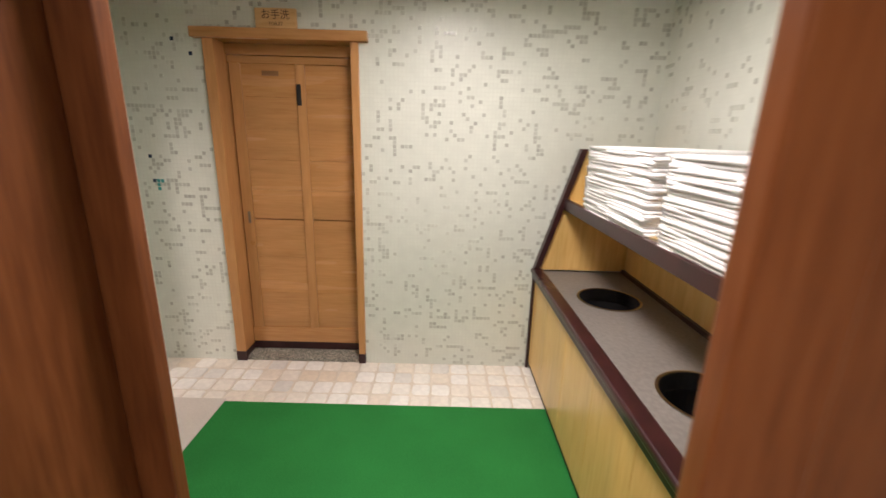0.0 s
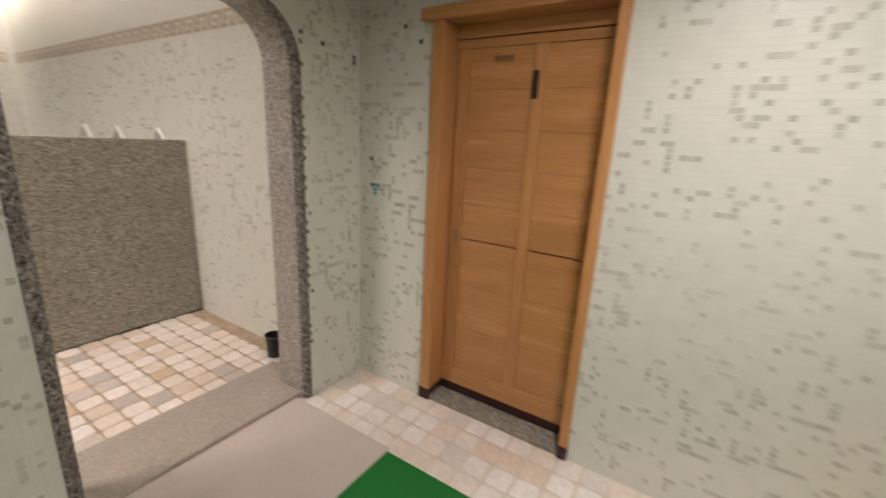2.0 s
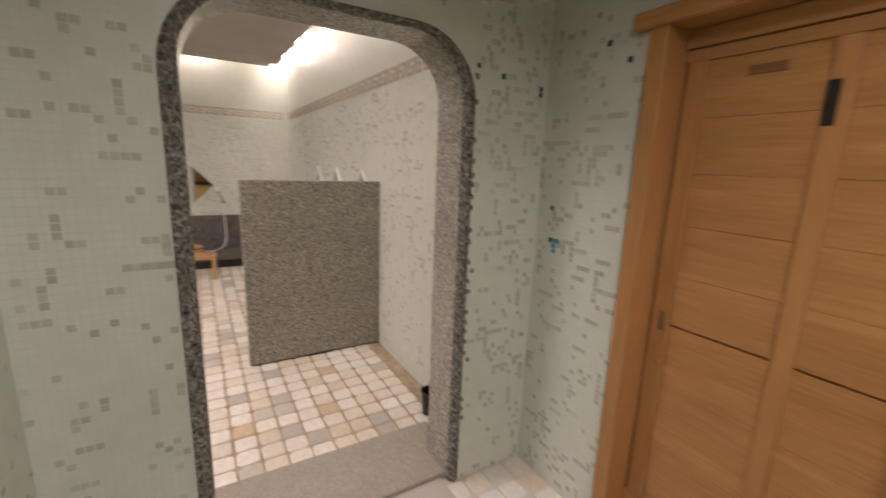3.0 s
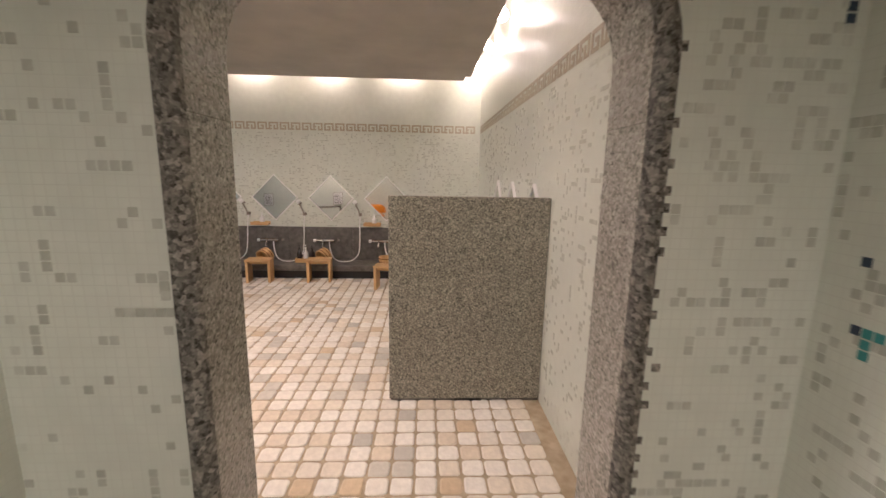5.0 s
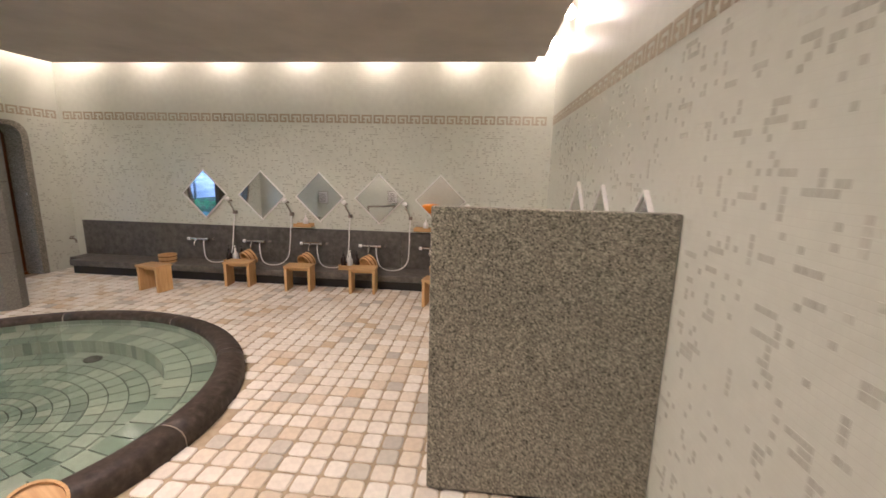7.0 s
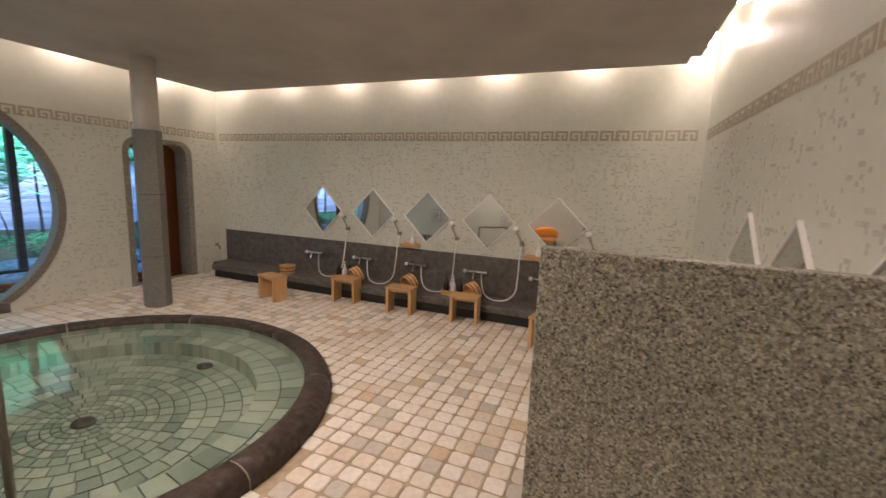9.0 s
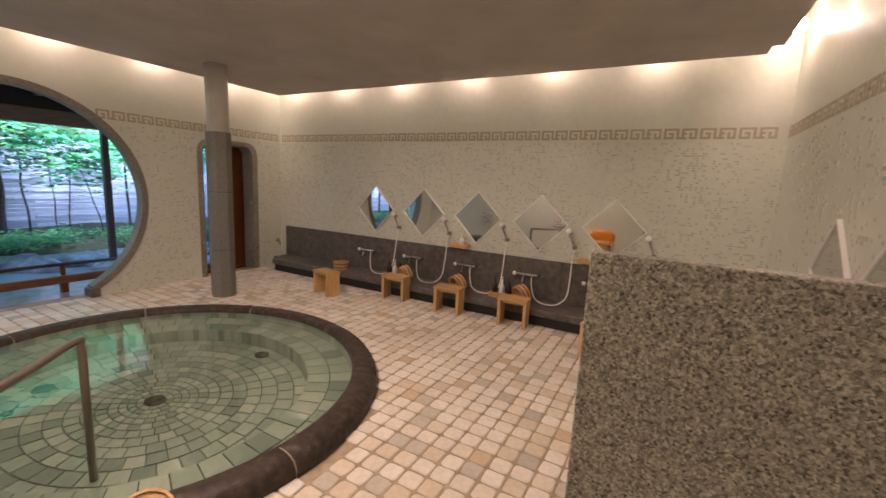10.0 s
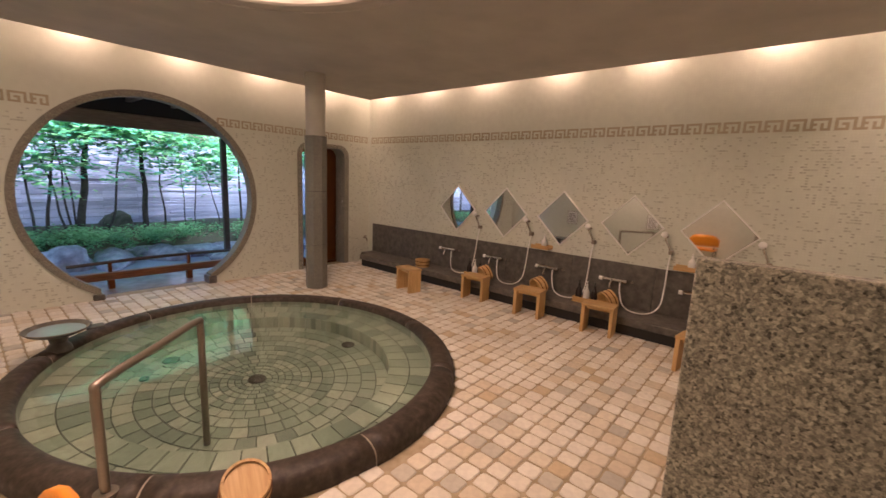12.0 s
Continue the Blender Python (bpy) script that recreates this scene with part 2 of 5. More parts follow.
TOWEL = material("white_towelling", [(0.3, (0.82, 0.815, 0.80)), (0.7, (0.89, 0.885, 0.87))], scale=60, rough=0.95, bump=0.6, bump_scale=220, spec=0.1)
GREEN_MAT = material("green_carpet", [(0.3, (0.026, 0.165, 0.03)), (0.7, (0.05, 0.26, 0.052))], scale=260, rough=0.95, bump=0.6, bump_scale=420, spec=0.1, mix2=(3.0, 0.12))
BATH_MAT = material("pale_bath_mat", [(0.3, (0.60, 0.555, 0.485)), (0.7, (0.68, 0.635, 0.56))], scale=160, rough=0.95, bump=0.5, bump_scale=350, spec=0.1)
ORANGE = plain("orange_plastic", (0.95, 0.33, 0.012), 0.35)
BOTTLE_DARK = plain("dark_bottle", (0.03, 0.02, 0.018), 0.25)
POOL_STOPS = [(0.0, (0.25, 0.30, 0.235)), (0.3, (0.20, 0.25, 0.195)), (0.5, (0.30, 0.34, 0.27)), (0.76, (0.16, 0.20, 0.16)), (0.88, (0.34, 0.365, 0.29))]
POOL_TILE = varied("green_pool_tile", POOL_STOPS, False, rough=0.4, grain=25, bump=0.1)
POOL_GROUT = plain("pool_grout", (0.05, 0.062, 0.046), 0.8)
JOINT = plain("pale_joint", (0.36, 0.32, 0.26), 0.7)
SIGN_WOOD = wood("sign_wood", (0.55, 0.32, 0.11), (0.64, 0.40, 0.16), (0.70, 0.46, 0.2), stretch=(0.8, 6, 6))
INK = plain("brown_ink", (0.05, 0.025, 0.012), 0.6)
BARK = material("dark_bark", [(0.3, (0.018, 0.018, 0.017)), (0.7, (0.05, 0.047, 0.042))], scale=25, rough=0.9, bump=0.6)
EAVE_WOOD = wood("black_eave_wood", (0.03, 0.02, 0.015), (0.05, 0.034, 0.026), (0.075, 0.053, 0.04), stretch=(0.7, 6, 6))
ROCK = material("garden_rock", [(0.3, (0.085, 0.11, 0.15)), (0.7, (0.32, 0.38, 0.47))], scale=7, detail=8, rough=0.35, bump=0.6, bump_scale=12, dist=0.03)
MOSSY = material("mossy_rock", [(0.3, (0.03, 0.04, 0.03)), (0.7, (0.09, 0.10, 0.08))], scale=8, rough=0.9, bump=0.5)
SOIL = material("soil", [(0.3, (0.03, 0.035, 0.02)), (0.7, (0.055, 0.065, 0.035))], scale=9, rough=0.95, bump=0.5)
FENCE = varied("pale_fence_board", [(0.0, (0.41, 0.44, 0.60)), (0.4, (0.46, 0.49, 0.65)), (0.7, (0.33, 0.36, 0.49))], False, rough=0.8, grain=6, bump=0.3)
PAVING = material("wet_paving", [(0.3, (0.20, 0.215, 0.23)), (0.7, (0.36, 0.375, 0.39))], scale=5, rough=0.15, bump=0.15)


def leafy(name, tones):
    """Thin leaves that let part of the light through."""
    m = varied(name, tones, True, rough=0.7, grain=40, bump=0.0, spec=0.25)
    n, l = m.node_tree.nodes, m.node_tree.links
    b = n["Principled BSDF"]
    tr = n.new("ShaderNodeBsdfTranslucent")
    l.new(b.inputs["Base Color"].links[0].from_socket, tr.inputs["Color"])
    mx = n.new("ShaderNodeMixShader")
    mx.inputs[0].default_value = 0.5
    l.new(b.outputs[0], mx.inputs[1])
    l.new(tr.outputs[0], mx.inputs[2])
    l.new(mx.outputs[0], n["Material Output"].inputs["Surface"])
    return m


LEAF = leafy("maple_leaf", [(0.0, (0.16, 0.56, 0.30)), (0.4, (0.28, 0.66, 0.29)), (0.75, (0.10, 0.46, 0.31))])
SHRUB = leafy("shrub_leaf", [(0.0, (0.09, 0.30, 0.15)), (0.4, (0.13, 0.39, 0.18)), (0.75, (0.17, 0.46, 0.23))])

MIRROR = bpy.data.materials.new("mirror")
MIRROR.use_nodes = True
MIRROR.node_tree.nodes["Principled BSDF"].inputs["Base Color"].default_value = (0.60, 0.61, 0.595, 1)
MIRROR.node_tree.nodes["Principled BSDF"].inputs["Metallic"].default_value = 1.0
MIRROR.node_tree.nodes["Principled BSDF"].inputs["Roughness"].default_value = 0.03


def water_material(name, tint, ripple):
    m = bpy.data.materials.new(name)
    m.use_nodes = True
    n, l = m.node_tree.nodes, m.node_tree.links
    b = n["Principled BSDF"]
    b.inputs["Base Color"].default_value = (*tint, 1)
    b.inputs["Transmission Weight"].default_value = 1.0
    b.inputs["IOR"].default_value = 1.33
    b.inputs["Roughness"].default_value = 0.02
    co = n.new("ShaderNodeTexCoord")
    a = n.new("ShaderNodeTexNoise")
    a.inputs["Scale"].default_value, a.inputs["Detail"].default_value = 5.0, 2.0
    l.new(co.outputs["Object"], a.inputs["Vector"])
    bu = n.new("ShaderNodeBump")
    bu.inputs["Distance"].default_value = 0.02
    # calm water, with ripples spreading from the inflow of the bowl
    far_off = n.new("ShaderNodeVectorMath")
    far_off.operation = "DISTANCE"
    far_off.inputs[1].default_value = (0.85, -0.75, 0.0)
    l.new(co.outputs["Object"], far_off.inputs[0])
    fade = n.new("ShaderNodeMapRange")
    fade.interpolation_type = "SMOOTHSTEP"
    fade.inputs[1].default_value, fade.inputs[2].default_value = 0.15, 1.3
    fade.inputs[3].default_value, fade.inputs[4].default_value = ripple * 6, ripple
    l.new(far_off.outputs["Value"], fade.inputs[0])
    l.new(fade.outputs[0], bu.inputs["Strength"])
    fine = n.new("ShaderNodeTexNoise")
    fine.inputs["Scale"].default_value, fine.inputs["Detail"].default_value = 17.0, 2.0
    l.new(co.outputs["Object"], fine.inputs["Vector"])
    both = n.new("ShaderNodeMath")
    both.operation = "MULTIPLY_ADD"
    both.inputs[1].default_value = 0.35
    l.new(fine.outputs[0], both.inputs[0])
    l.new(a.outputs[0], both.inputs[2])
    l.new(both.outputs[0], bu.inputs["Height"])
    l.new(bu.outputs[0], b.inputs["Normal"])
    return m


TINTED_GLASS = bpy.data.materials.new("tinted_glass")
TINTED_GLASS.use_nodes = True
TINTED_GLASS.node_tree.nodes["Principled BSDF"].inputs["Base Color"].default_value = (0.30, 0.38, 0.42, 1)
TINTED_GLASS.node_tree.nodes["Principled BSDF"].inputs["Transmission Weight"].default_value = 1.0
TINTED_GLASS.node_tree.nodes["Principled BSDF"].inputs["Roughness"].default_value = 0.04
WATER = water_material("clear_water", (0.80, 0.93, 0.86), 0.05)
# pale blue base colour stands in for the sky's reflection
SKY_TONED_WATER = plain("sky_toned_water", (0.30, 0.39, 0.47), 0.08)
GLOBE = glow("lamp_globe", LAMP_WARM, GLOBE_STRENGTH)
DOME_GLOW = glow("dome_lamp", LAMP_WARM, 4.0)


# ---- mesh helpers ----
def link_mesh(name, bm, mat, smooth=False):
    me = bpy.data.meshes.new(name)
    bm.normal_update()
    bm.to_mesh(me)
    bm.free()
    me.materials.append(mat)
    if smooth:
        me.shade_smooth()
    return me


def part(name, bm, mat, parent=None, label="", smooth=False):
    ob = new(name, link_mesh(name, bm, mat, smooth))
    ob.parent = parent
    if label:
        tagged(ob, label)
    return ob


def thing(name, at, label, category, group="", kind="", turn=0.0):
    ob = new(name)
    ob.matrix_basis = pose(*at, 0, 0, turn)
    return tagged(ob, label, category, group, kind)


def box(x0, x1, y0, y1, z0, z1, bevel=0.0, segments=2):
    bm = bmesh.new()
    add_box(bm, x0, x1, y0, y1, z0, z1)
    if bevel:
        bmesh.ops.bevel(bm, geom=bm.edges[:], offset=bevel, segments=segments, affect="EDGES", profile=0.5)
    return bm


def add_box(bm, x0, x1, y0, y1, z0, z1):
    v = [bm.verts.new((x, y, z)) for x in (x0, x1) for y in (y0, y1) for z in (z0, z1)]
    for q in ((0, 1, 3, 2), (4, 6, 7, 5), (0, 4, 5, 1), (2, 3, 7, 6), (0, 2, 6, 4), (1, 5, 7, 3)):
        bm.faces.new([v[i] for i in q])


def lathe(profile, segments=32, caps=True):
    """A turned body about z from (radius, height) pairs, bottom to top."""
    bm = bmesh.new()
    rings = []
    for r, z in profile:
        rings.append([bm.verts.new((r * math.cos(a), r * math.sin(a), z)) for a in (2 * math.pi * k / segments for k in range(segments))])
    for a, b in zip(rings, rings[1:]):
        for k in range(segments):
            bm.faces.new((a[k], a[(k + 1) % segments], b[(k + 1) % segments], b[k]))
    if caps:
        if profile[0][0] > 1e-4:
            bm.faces.new(list(reversed(rings[0])))
        if profile[-1][0] > 1e-4:
            bm.faces.new(rings[-1])
    return bm


def tube(points, radius, segments=10, caps=True):
    """A round bar along a line of points."""
    bm = bmesh.new()
    pts = [Vector(p) for p in points]
    rings = []
    normal = None
    for i, p in enumerate(pts):
        d = (pts[min(i + 1, len(pts) - 1)] - pts[max(i - 1, 0)]).normalized()
        if normal is None:
            normal = d.orthogonal().normalized()
        normal = (normal - d * normal.dot(d)).normalized()
        side = d.cross(normal)
        r = radius[i] if isinstance(radius, (list, tuple)) else radius
        rings.append([bm.verts.new(p + (normal * math.cos(a) + side * math.sin(a)) * r) for a in (2 * math.pi * k / segments for k in range(segments))])
    for a, b in zip(rings, rings[1:]):
        for k in range(segments):
            bm.faces.new((a[k], a[(k + 1) % segments], b[(k + 1) % segments], b[k]))
    if caps:
        bm.faces.new(list(reversed(rings[0])))
        bm.faces.new(rings[-1])
    return bm


def rounded(points, steps=8):
    """A smooth line through points (Catmull-Rom)."""
    p = [Vector(q) for q in points]
    p = [p[0] * 2 - p[1]] + p + [p[-1] * 2 - p[-2]]
    out = []
    for i in range(1, len(p) - 2):
        for k in range(steps):
            t = k / steps
            out.append(0.5 * (2 * p[i] + (p[i + 1] - p[i - 1]) * t + (2 * p[i - 1] - 5 * p[i] + 4 * p[i + 1] - p[i + 2]) * t * t + (3 * p[i] - p[i - 1] - 3 * p[i + 1] + p[i + 2]) * t ** 3))
    out.append(p[-2])
    return out


def slab_with_holes(outer, holes, place, depth):
    """A panel cut to the outer loop, with openings right through it. place(u, v, w): w from 0 at the face to depth."""
    bm = bmesh.new()
    loops = [outer] + holes
    made = []
    for w in (0.0, depth):
        edges, rings = [], []
        for loop in loops:
            vs = [bm.verts.new(place(u, v, w)) for u, v in loop]
            rings.append(vs)
            edges += [bm.edges.new((vs[i], vs[(i + 1) % len(vs)])) for i in range(len(vs))]
        bmesh.ops.triangle_fill(bm, use_beauty=True, use_dissolve=False, edges=edges)
        made.append(rings)
    for a, b in zip(*made):
        for i in range(len(a)):
            j = (i + 1) % len(a)
            bm.faces.new((a[i], a[j], b[j], b[i]))
    bmesh.ops.recalc_face_normals(bm, faces=bm.faces[:])
    return bm


def arch_loop(u0, u1, v0, v1, r, steps=8, lower=False):
    """A doorway outline with rounded upper corners."""
    pts = [(u0, v0), (u1, v0)]
    for k in range(steps + 1):
        a = math.pi / 2 * k / steps
        pts.append((u1 - r + r * math.cos(a), v1 - r + r * math.sin(a)))
    for k in range(steps + 1):
        a = math.pi / 2 * (1 + k / steps)
        pts.append((u0 + r + r * math.cos(a), v1 - r + r * math.sin(a)))
    return pts


def band(inner, outer, place, w0, w1):
    """A frame between two open outlines of equal length."""
    bm = bmesh.new()
    rows = [[bm.verts.new(place(u, v, w)) for (u, v) in line] for line, w in ((inner, w0), (outer, w0), (outer, w1), (inner, w1))]
    n = len(inner)
    for a in range(4):
        b = (a + 1) % 4
        for i in range(n - 1):
            bm.faces.new((rows[a][i], rows[a][i + 1], rows[b][i + 1], rows[b][i]))
    bm.faces.new([rows[a][0] for a in range(4)])
    bm.faces.new([rows[a][-1] for a in range(4)])
    bmesh.ops.recalc_face_normals(bm, faces=bm.faces[:])
    return bm


def structure(name, bm, mat, label, smooth=False):
    ob = part(name, bm, mat, None, "", smooth)
    return tagged(ob, label, name.split("_")[0], kind="structure")


# ---- the plan ----
FAR_X, MOON_Y, SIDE_Y, EAST_X = -7.588, -4.33, 2.716, -2.25   # faces of the bathing room's walls
HALL_W, HALL_N, HALL_S, HALL_E = -2.018, 2.85, 0.91, 1.24      # faces of the dressing room's walls
TOP = 3.42
SOFFIT_Z = 2.90
POOL = Vector((-4.045, -1.508))
POOL_R, POOL_S = 1.70, (0.96, 1.035)                            # outer edge of the rim; slightly longer than wide
FRIEZE_Z = (2.185, 2.295)

# walls
structure("wall_mirror", box(FAR_X - 0.2, FAR_X, MOON_Y - 0.3, SIDE_Y + 0.2, -0.1, TOP), MOSAIC, "pale mosaic tiled wall behind the washing places")
structure("wall_side", box(FAR_X, EAST_X, SIDE_Y, SIDE_Y + 0.2, -0.1, TOP), MOSAIC, "pale mosaic tiled side wall of the bathing room")

MOON_C, MOON_Z, MOON_IN, MOON_OUT = -4.125, 1.195, 1.22, 1.295
MOON_CUT = 0.61


def moon_outline(r, half, steps=72):
    a0 = math.asin(half / r)
    pts = []
    for k in range(steps + 1):
        a = -math.pi / 2 + a0 + (2 * math.pi - 2 * a0) * k / steps
        pts.append((MOON_C + r * math.cos(a), MOON_Z + r * math.sin(a)))
    return pts


moon_hole = [(MOON_C - MOON_CUT, -0.03), (MOON_C + MOON_CUT, -0.03)] + moon_outline((MOON_IN + MOON_OUT) / 2, MOON_CUT)
door_hole = arch_loop(-7.07, -6.14, -0.03, 2.07, 0.16)
structure("wall_moon", slab_with_holes([(FAR_X, -0.12), (EAST_X, -0.12), (EAST_X, TOP), (FAR_X, TOP)], [moon_hole, door_hole], lambda u, v, w: (u, MOON_Y - w, v), 0.10),
          MOSAIC, "pale mosaic tiled wall with a round moon opening")

ARCH = (1.368, 2.395, 2.105, 0.24)      # clear opening: near side, far side, top, corner radius
arch_hole = arch_loop(ARCH[0] - 0.025, ARCH[1] + 0.03, -0.03, ARCH[2] + 0.012, ARCH[3] + 0.015)
structure("wall_west", slab_with_holes([(HALL_S - 6.0, -0.12), (HALL_N + 0.2, -0.12), (HALL_N + 0.2, TOP), (HALL_S - 6.0, TOP)], [arch_hole], lambda u, v, w: (HALL_W - w, u, v), 0.218),
          MOSAIC, "pale mosaic tiled wall with an arched opening")
DOOR_X = (-1.475, -0.615, 2.11)
structure("wall_north", slab_with_holes([(HALL_W, -0.12), (HALL_E + 0.15, -0.12), (HALL_E + 0.15, TOP), (HALL_W, TOP)],
          [[(DOOR_X[0], -0.03), (DOOR_X[1], -0.03), (DOOR_X[1], DOOR_X[2]), (DOOR_X[0], DOOR_X[2])]], lambda u, v, w: (u, HALL_N + w, v), 0.2),
          MOSAIC, "pale mosaic tiled wall with the toilet door")
structure("wall_east", box(HALL_E, HALL_E + 0.15, -1.0, HALL_N, -0.1, TOP), MOSAIC, "pale mosaic tiled wall behind the counter")
structure("wall_south", slab_with_holes([(HALL_W, -0.12), (HALL_E, -0.12), (HALL_E, TOP), (HALL_W, TOP)],
          [[(-0.73, -0.03), (0.52, -0.03), (0.52, 2.12), (-0.73, 2.12)]], lambda u, v, w: (u, HALL_S - w, v), 0.16),
          MOSAIC, "pale mosaic tiled wall with a doorway")
structure("wall_entry_back", box(HALL_W, HALL_E, -1.15, -1.0, -0.1, TOP), PLASTER, "plain plaster wall of the entry")
structure("wall_entry_side", box(-1.35, -1.25, -1.0, 0.72, -0.1, TOP), PLASTER, "plain plaster wall of the entry")
structure("ceiling_hall", box(HALL_W, HALL_E, -1.0, HALL_N, 2.52, 2.6), PLASTER, "plain white ceiling of the dressing room")
structure("ceiling_upper", box(FAR_X - 0.2, EAST_X, MOON_Y - 0.22, SIDE_Y + 0.2, TOP, TOP + 0.1), PLASTER, "white upper ceiling above the soffit")

# hung soffit with a round recess
DOME_C, DOME_R = (-3.43, -0.62), 1.2
soffit_loop = [(-7.34, -4.05), (EAST_X, -4.05), (EAST_X, 2.50), (-7.10, 2.50), (-7.10, 2.42), (-7.34, 2.42)]
dome_loop = [(DOME_C[0] + DOME_R * math.cos(2 * math.pi * k / 64), DOME_C[1] + DOME_R * math.sin(2 * math.pi * k / 64)) for k in range(64)]
structure("ceiling", slab_with_holes(soffit_loop, [dome_loop], lambda u, v, w: (u, v, SOFFIT_Z + w), 0.09), SOFFIT, "flat grey soffit hung below the ceiling")

# floors
floor_bm = bmesh.new()
corners = [(FAR_X, MOON_Y - 0.22), (EAST_X, MOON_Y - 0.22), (EAST_X, SIDE_Y), (FAR_X, SIDE_Y)]
ring_in, ring_out = [], []
for k in range(96):
    a = 2 * math.pi * k / 96
    d = Vector((math.cos(a), math.sin(a)))
    ring_in.append(floor_bm.verts.new((POOL.x + d.x * POOL_S[0] * (POOL_R - 0.12), POOL.y + d.y * POOL_S[1] * (POOL_R - 0.12), -0.008)))
    t = min(abs(((FAR_X if d.x < 0 else EAST_X) - POOL.x) / d.x) if abs(d.x) > 1e-6 else 99, abs(((MOON_Y - 0.22 if d.y < 0 else SIDE_Y) - POOL.y) / d.y) if abs(d.y) > 1e-6 else 99)
    ring_out.append(floor_bm.verts.new((*(POOL + d * t), -0.008)))
for k in range(96):
    floor_bm.faces.new((ring_in[k], ring_out[k], ring_out[(k + 1) % 96], ring_in[(k + 1) % 96]))
for cx, cy in corners:
    c = Vector((cx, cy))
    k = min(range(96), key=lambda i: -((Vector((math.cos(2 * math.pi * (i + 0.5) / 96), math.sin(2 * math.pi * (i + 0.5) / 96)))).dot((c - POOL).normalized())))
    floor_bm.faces.new((ring_out[k], floor_bm.verts.new((cx, cy, -0.008)), ring_out[(k + 1) % 96]))
floor_bath = structure("floor", floor_bm, GROUT, "tumbled stone tile floor with tan joints")
floor_hall = structure("floor_hall", box(HALL_W - 0.22, HALL_E, -1.0, HALL_N + 0.3, -0.1, -0.0065), PALE_GROUT, "tumbled stone tile floor of the dressing room")


# ---- openings ----
def arch_line(grow, steps=12):
    a = arch_loop(ARCH[0] - grow * 1.4, ARCH[1] + grow * 1.3, 0.0, ARCH[2] + grow * 0.6, ARCH[3] + grow, steps)
    return a[1:] + a[:1]


def arch_frame():
    t = thing("stone_archway", (HALL_W, 1.85, 0), "speckled granite archway lining with rounded upper corners", "archway", kind="structure")
    a, b = arch_line(0.0), arch_line(0.034)
    # jambs, corner stones and head, with fine joints between them
    def along(p, q, f):
        return (p[0] + (q[0] - p[0]) * f, p[1] + (q[1] - p[1]) * f)
    ends = [(0, 0.0), (0, 0.9155), (0, 0.9163), (13, 0.0), (13, 0.004), (13, 0.996), (14, 0.0), (26, 0.0837), (26, 0.0845), (26, 1.0)]
    cuts = []
    for (i, f), (j, g) in zip(ends[::2], ends[1::2]):
        cuts.append([[along(c[i], c[i + 1], f)] + c[i + 1:j + (1 if g else 0)] + [along(c[j], c[j + 1], g)] for c in (a, b)])
    for inner, outer in cuts:
        part("lining_stone", band(inner, outer, lambda u, v, w: (-w, u - 1.85, v), 0.026, 0.235), GRANITE_LINING, t)
    # rough split front edge, rounded over
    bm = bmesh.new()
    prof = [(0.0, 0.026), (0.004, 0.012), (0.011, 0.002), (0.021, -0.006), (0.036, -0.003), (0.036, 0.03)]
    rows = [[bm.verts.new((-w + 0.003 * noise.noise((u * 60, v * 60, w * 90)), u - 1.85 + 0.003 * noise.noise((v * 70, u * 70, 5)), v)) for u, v in arch_line(g)] for g, w in prof]
    for a, b in zip(rows, rows[1:]):
        for k in range(len(a) - 1):
            bm.faces.new((a[k], a[k + 1], b[k + 1], b[k]))
    bmesh.ops.recalc_face_normals(bm, faces=bm.faces[:])
    part("split_edge", bm, GRANITE_ROUGH, t, "rough split granite edge")
    return t


arch_frame()
slab = box(HALL_W - 0.48, HALL_W - 0.045, 1.20, SIDE_Y - 0.20, -0.02, 0.032, 0.008)
tagged(part("threshold_slab", slab, GRANITE_SLAB), "worn honed granite threshold slab in the archway", "threshold", kind="structure")

moon_ring = thing("moon_frame", (MOON_C, MOON_Y, 0), "round dark granite frame of the moon opening", "frame", kind="structure")
for n in range(8):
    a, b = moon_outline(MOON_IN, MOON_CUT, 96), moon_outline(MOON_OUT, MOON_CUT, 96)
    seg = slice(n * 12, n * 12 + 13)
    part("frame_segment", band(a[seg], b[seg], lambda u, v, w: (u - MOON_C, -w, v), -0.03, 0.12), MOON_STONE, moon_ring)
for sx, ex in ((-1, 0.04), (1, 0.0)):
    u = MOON_CUT + 0.02
    part("frame_foot", box(sx * u - 0.055, sx * u + 0.055, -0.14, 0.045, 0, 0.07 + ex, 0.012), DARK_STONE, moon_ring)

frame2 = thing("garden_doorway", (-6.6, MOON_Y, 0), "granite doorway lining with rounded upper corners", "doorway", kind="structure")
i2 = [(u + 6.6, v) for u, v in arch_loop(-7.02, -6.19, 0.0, 2.04, 0.15, 8)[1:] + [(-7.02, 0.0)]]
o2 = [(u + 6.6, v) for u, v in arch_loop(-7.11, -6.11, 0.0, 2.10, 0.20, 8)[1:] + [(-7.11, 0.0)]]
part("lining", band(i2, o2, lambda u, v, w: (u, -w, v), -0.012, 0.25), GRANITE, frame2)
leaf2 = thing("sliding_door", (-6.82, MOON_Y - 0.30, 0.03), "dark brown wooden sliding door, half open", "door")
part("door_panel", box(-0.36, 0.10, -0.02, 0.02, 0, 2.0, 0.004), DARK_WOOD, leaf2)
part("stile", box(0.10, 0.17, -0.025, 0.025, 0, 2.0, 0.004), DARK_WOOD, leaf2)
part("pull", box(0.12, 0.15, 0.025, 0.03, 0.95, 1.1, 0.002), STEEL, leaf2)
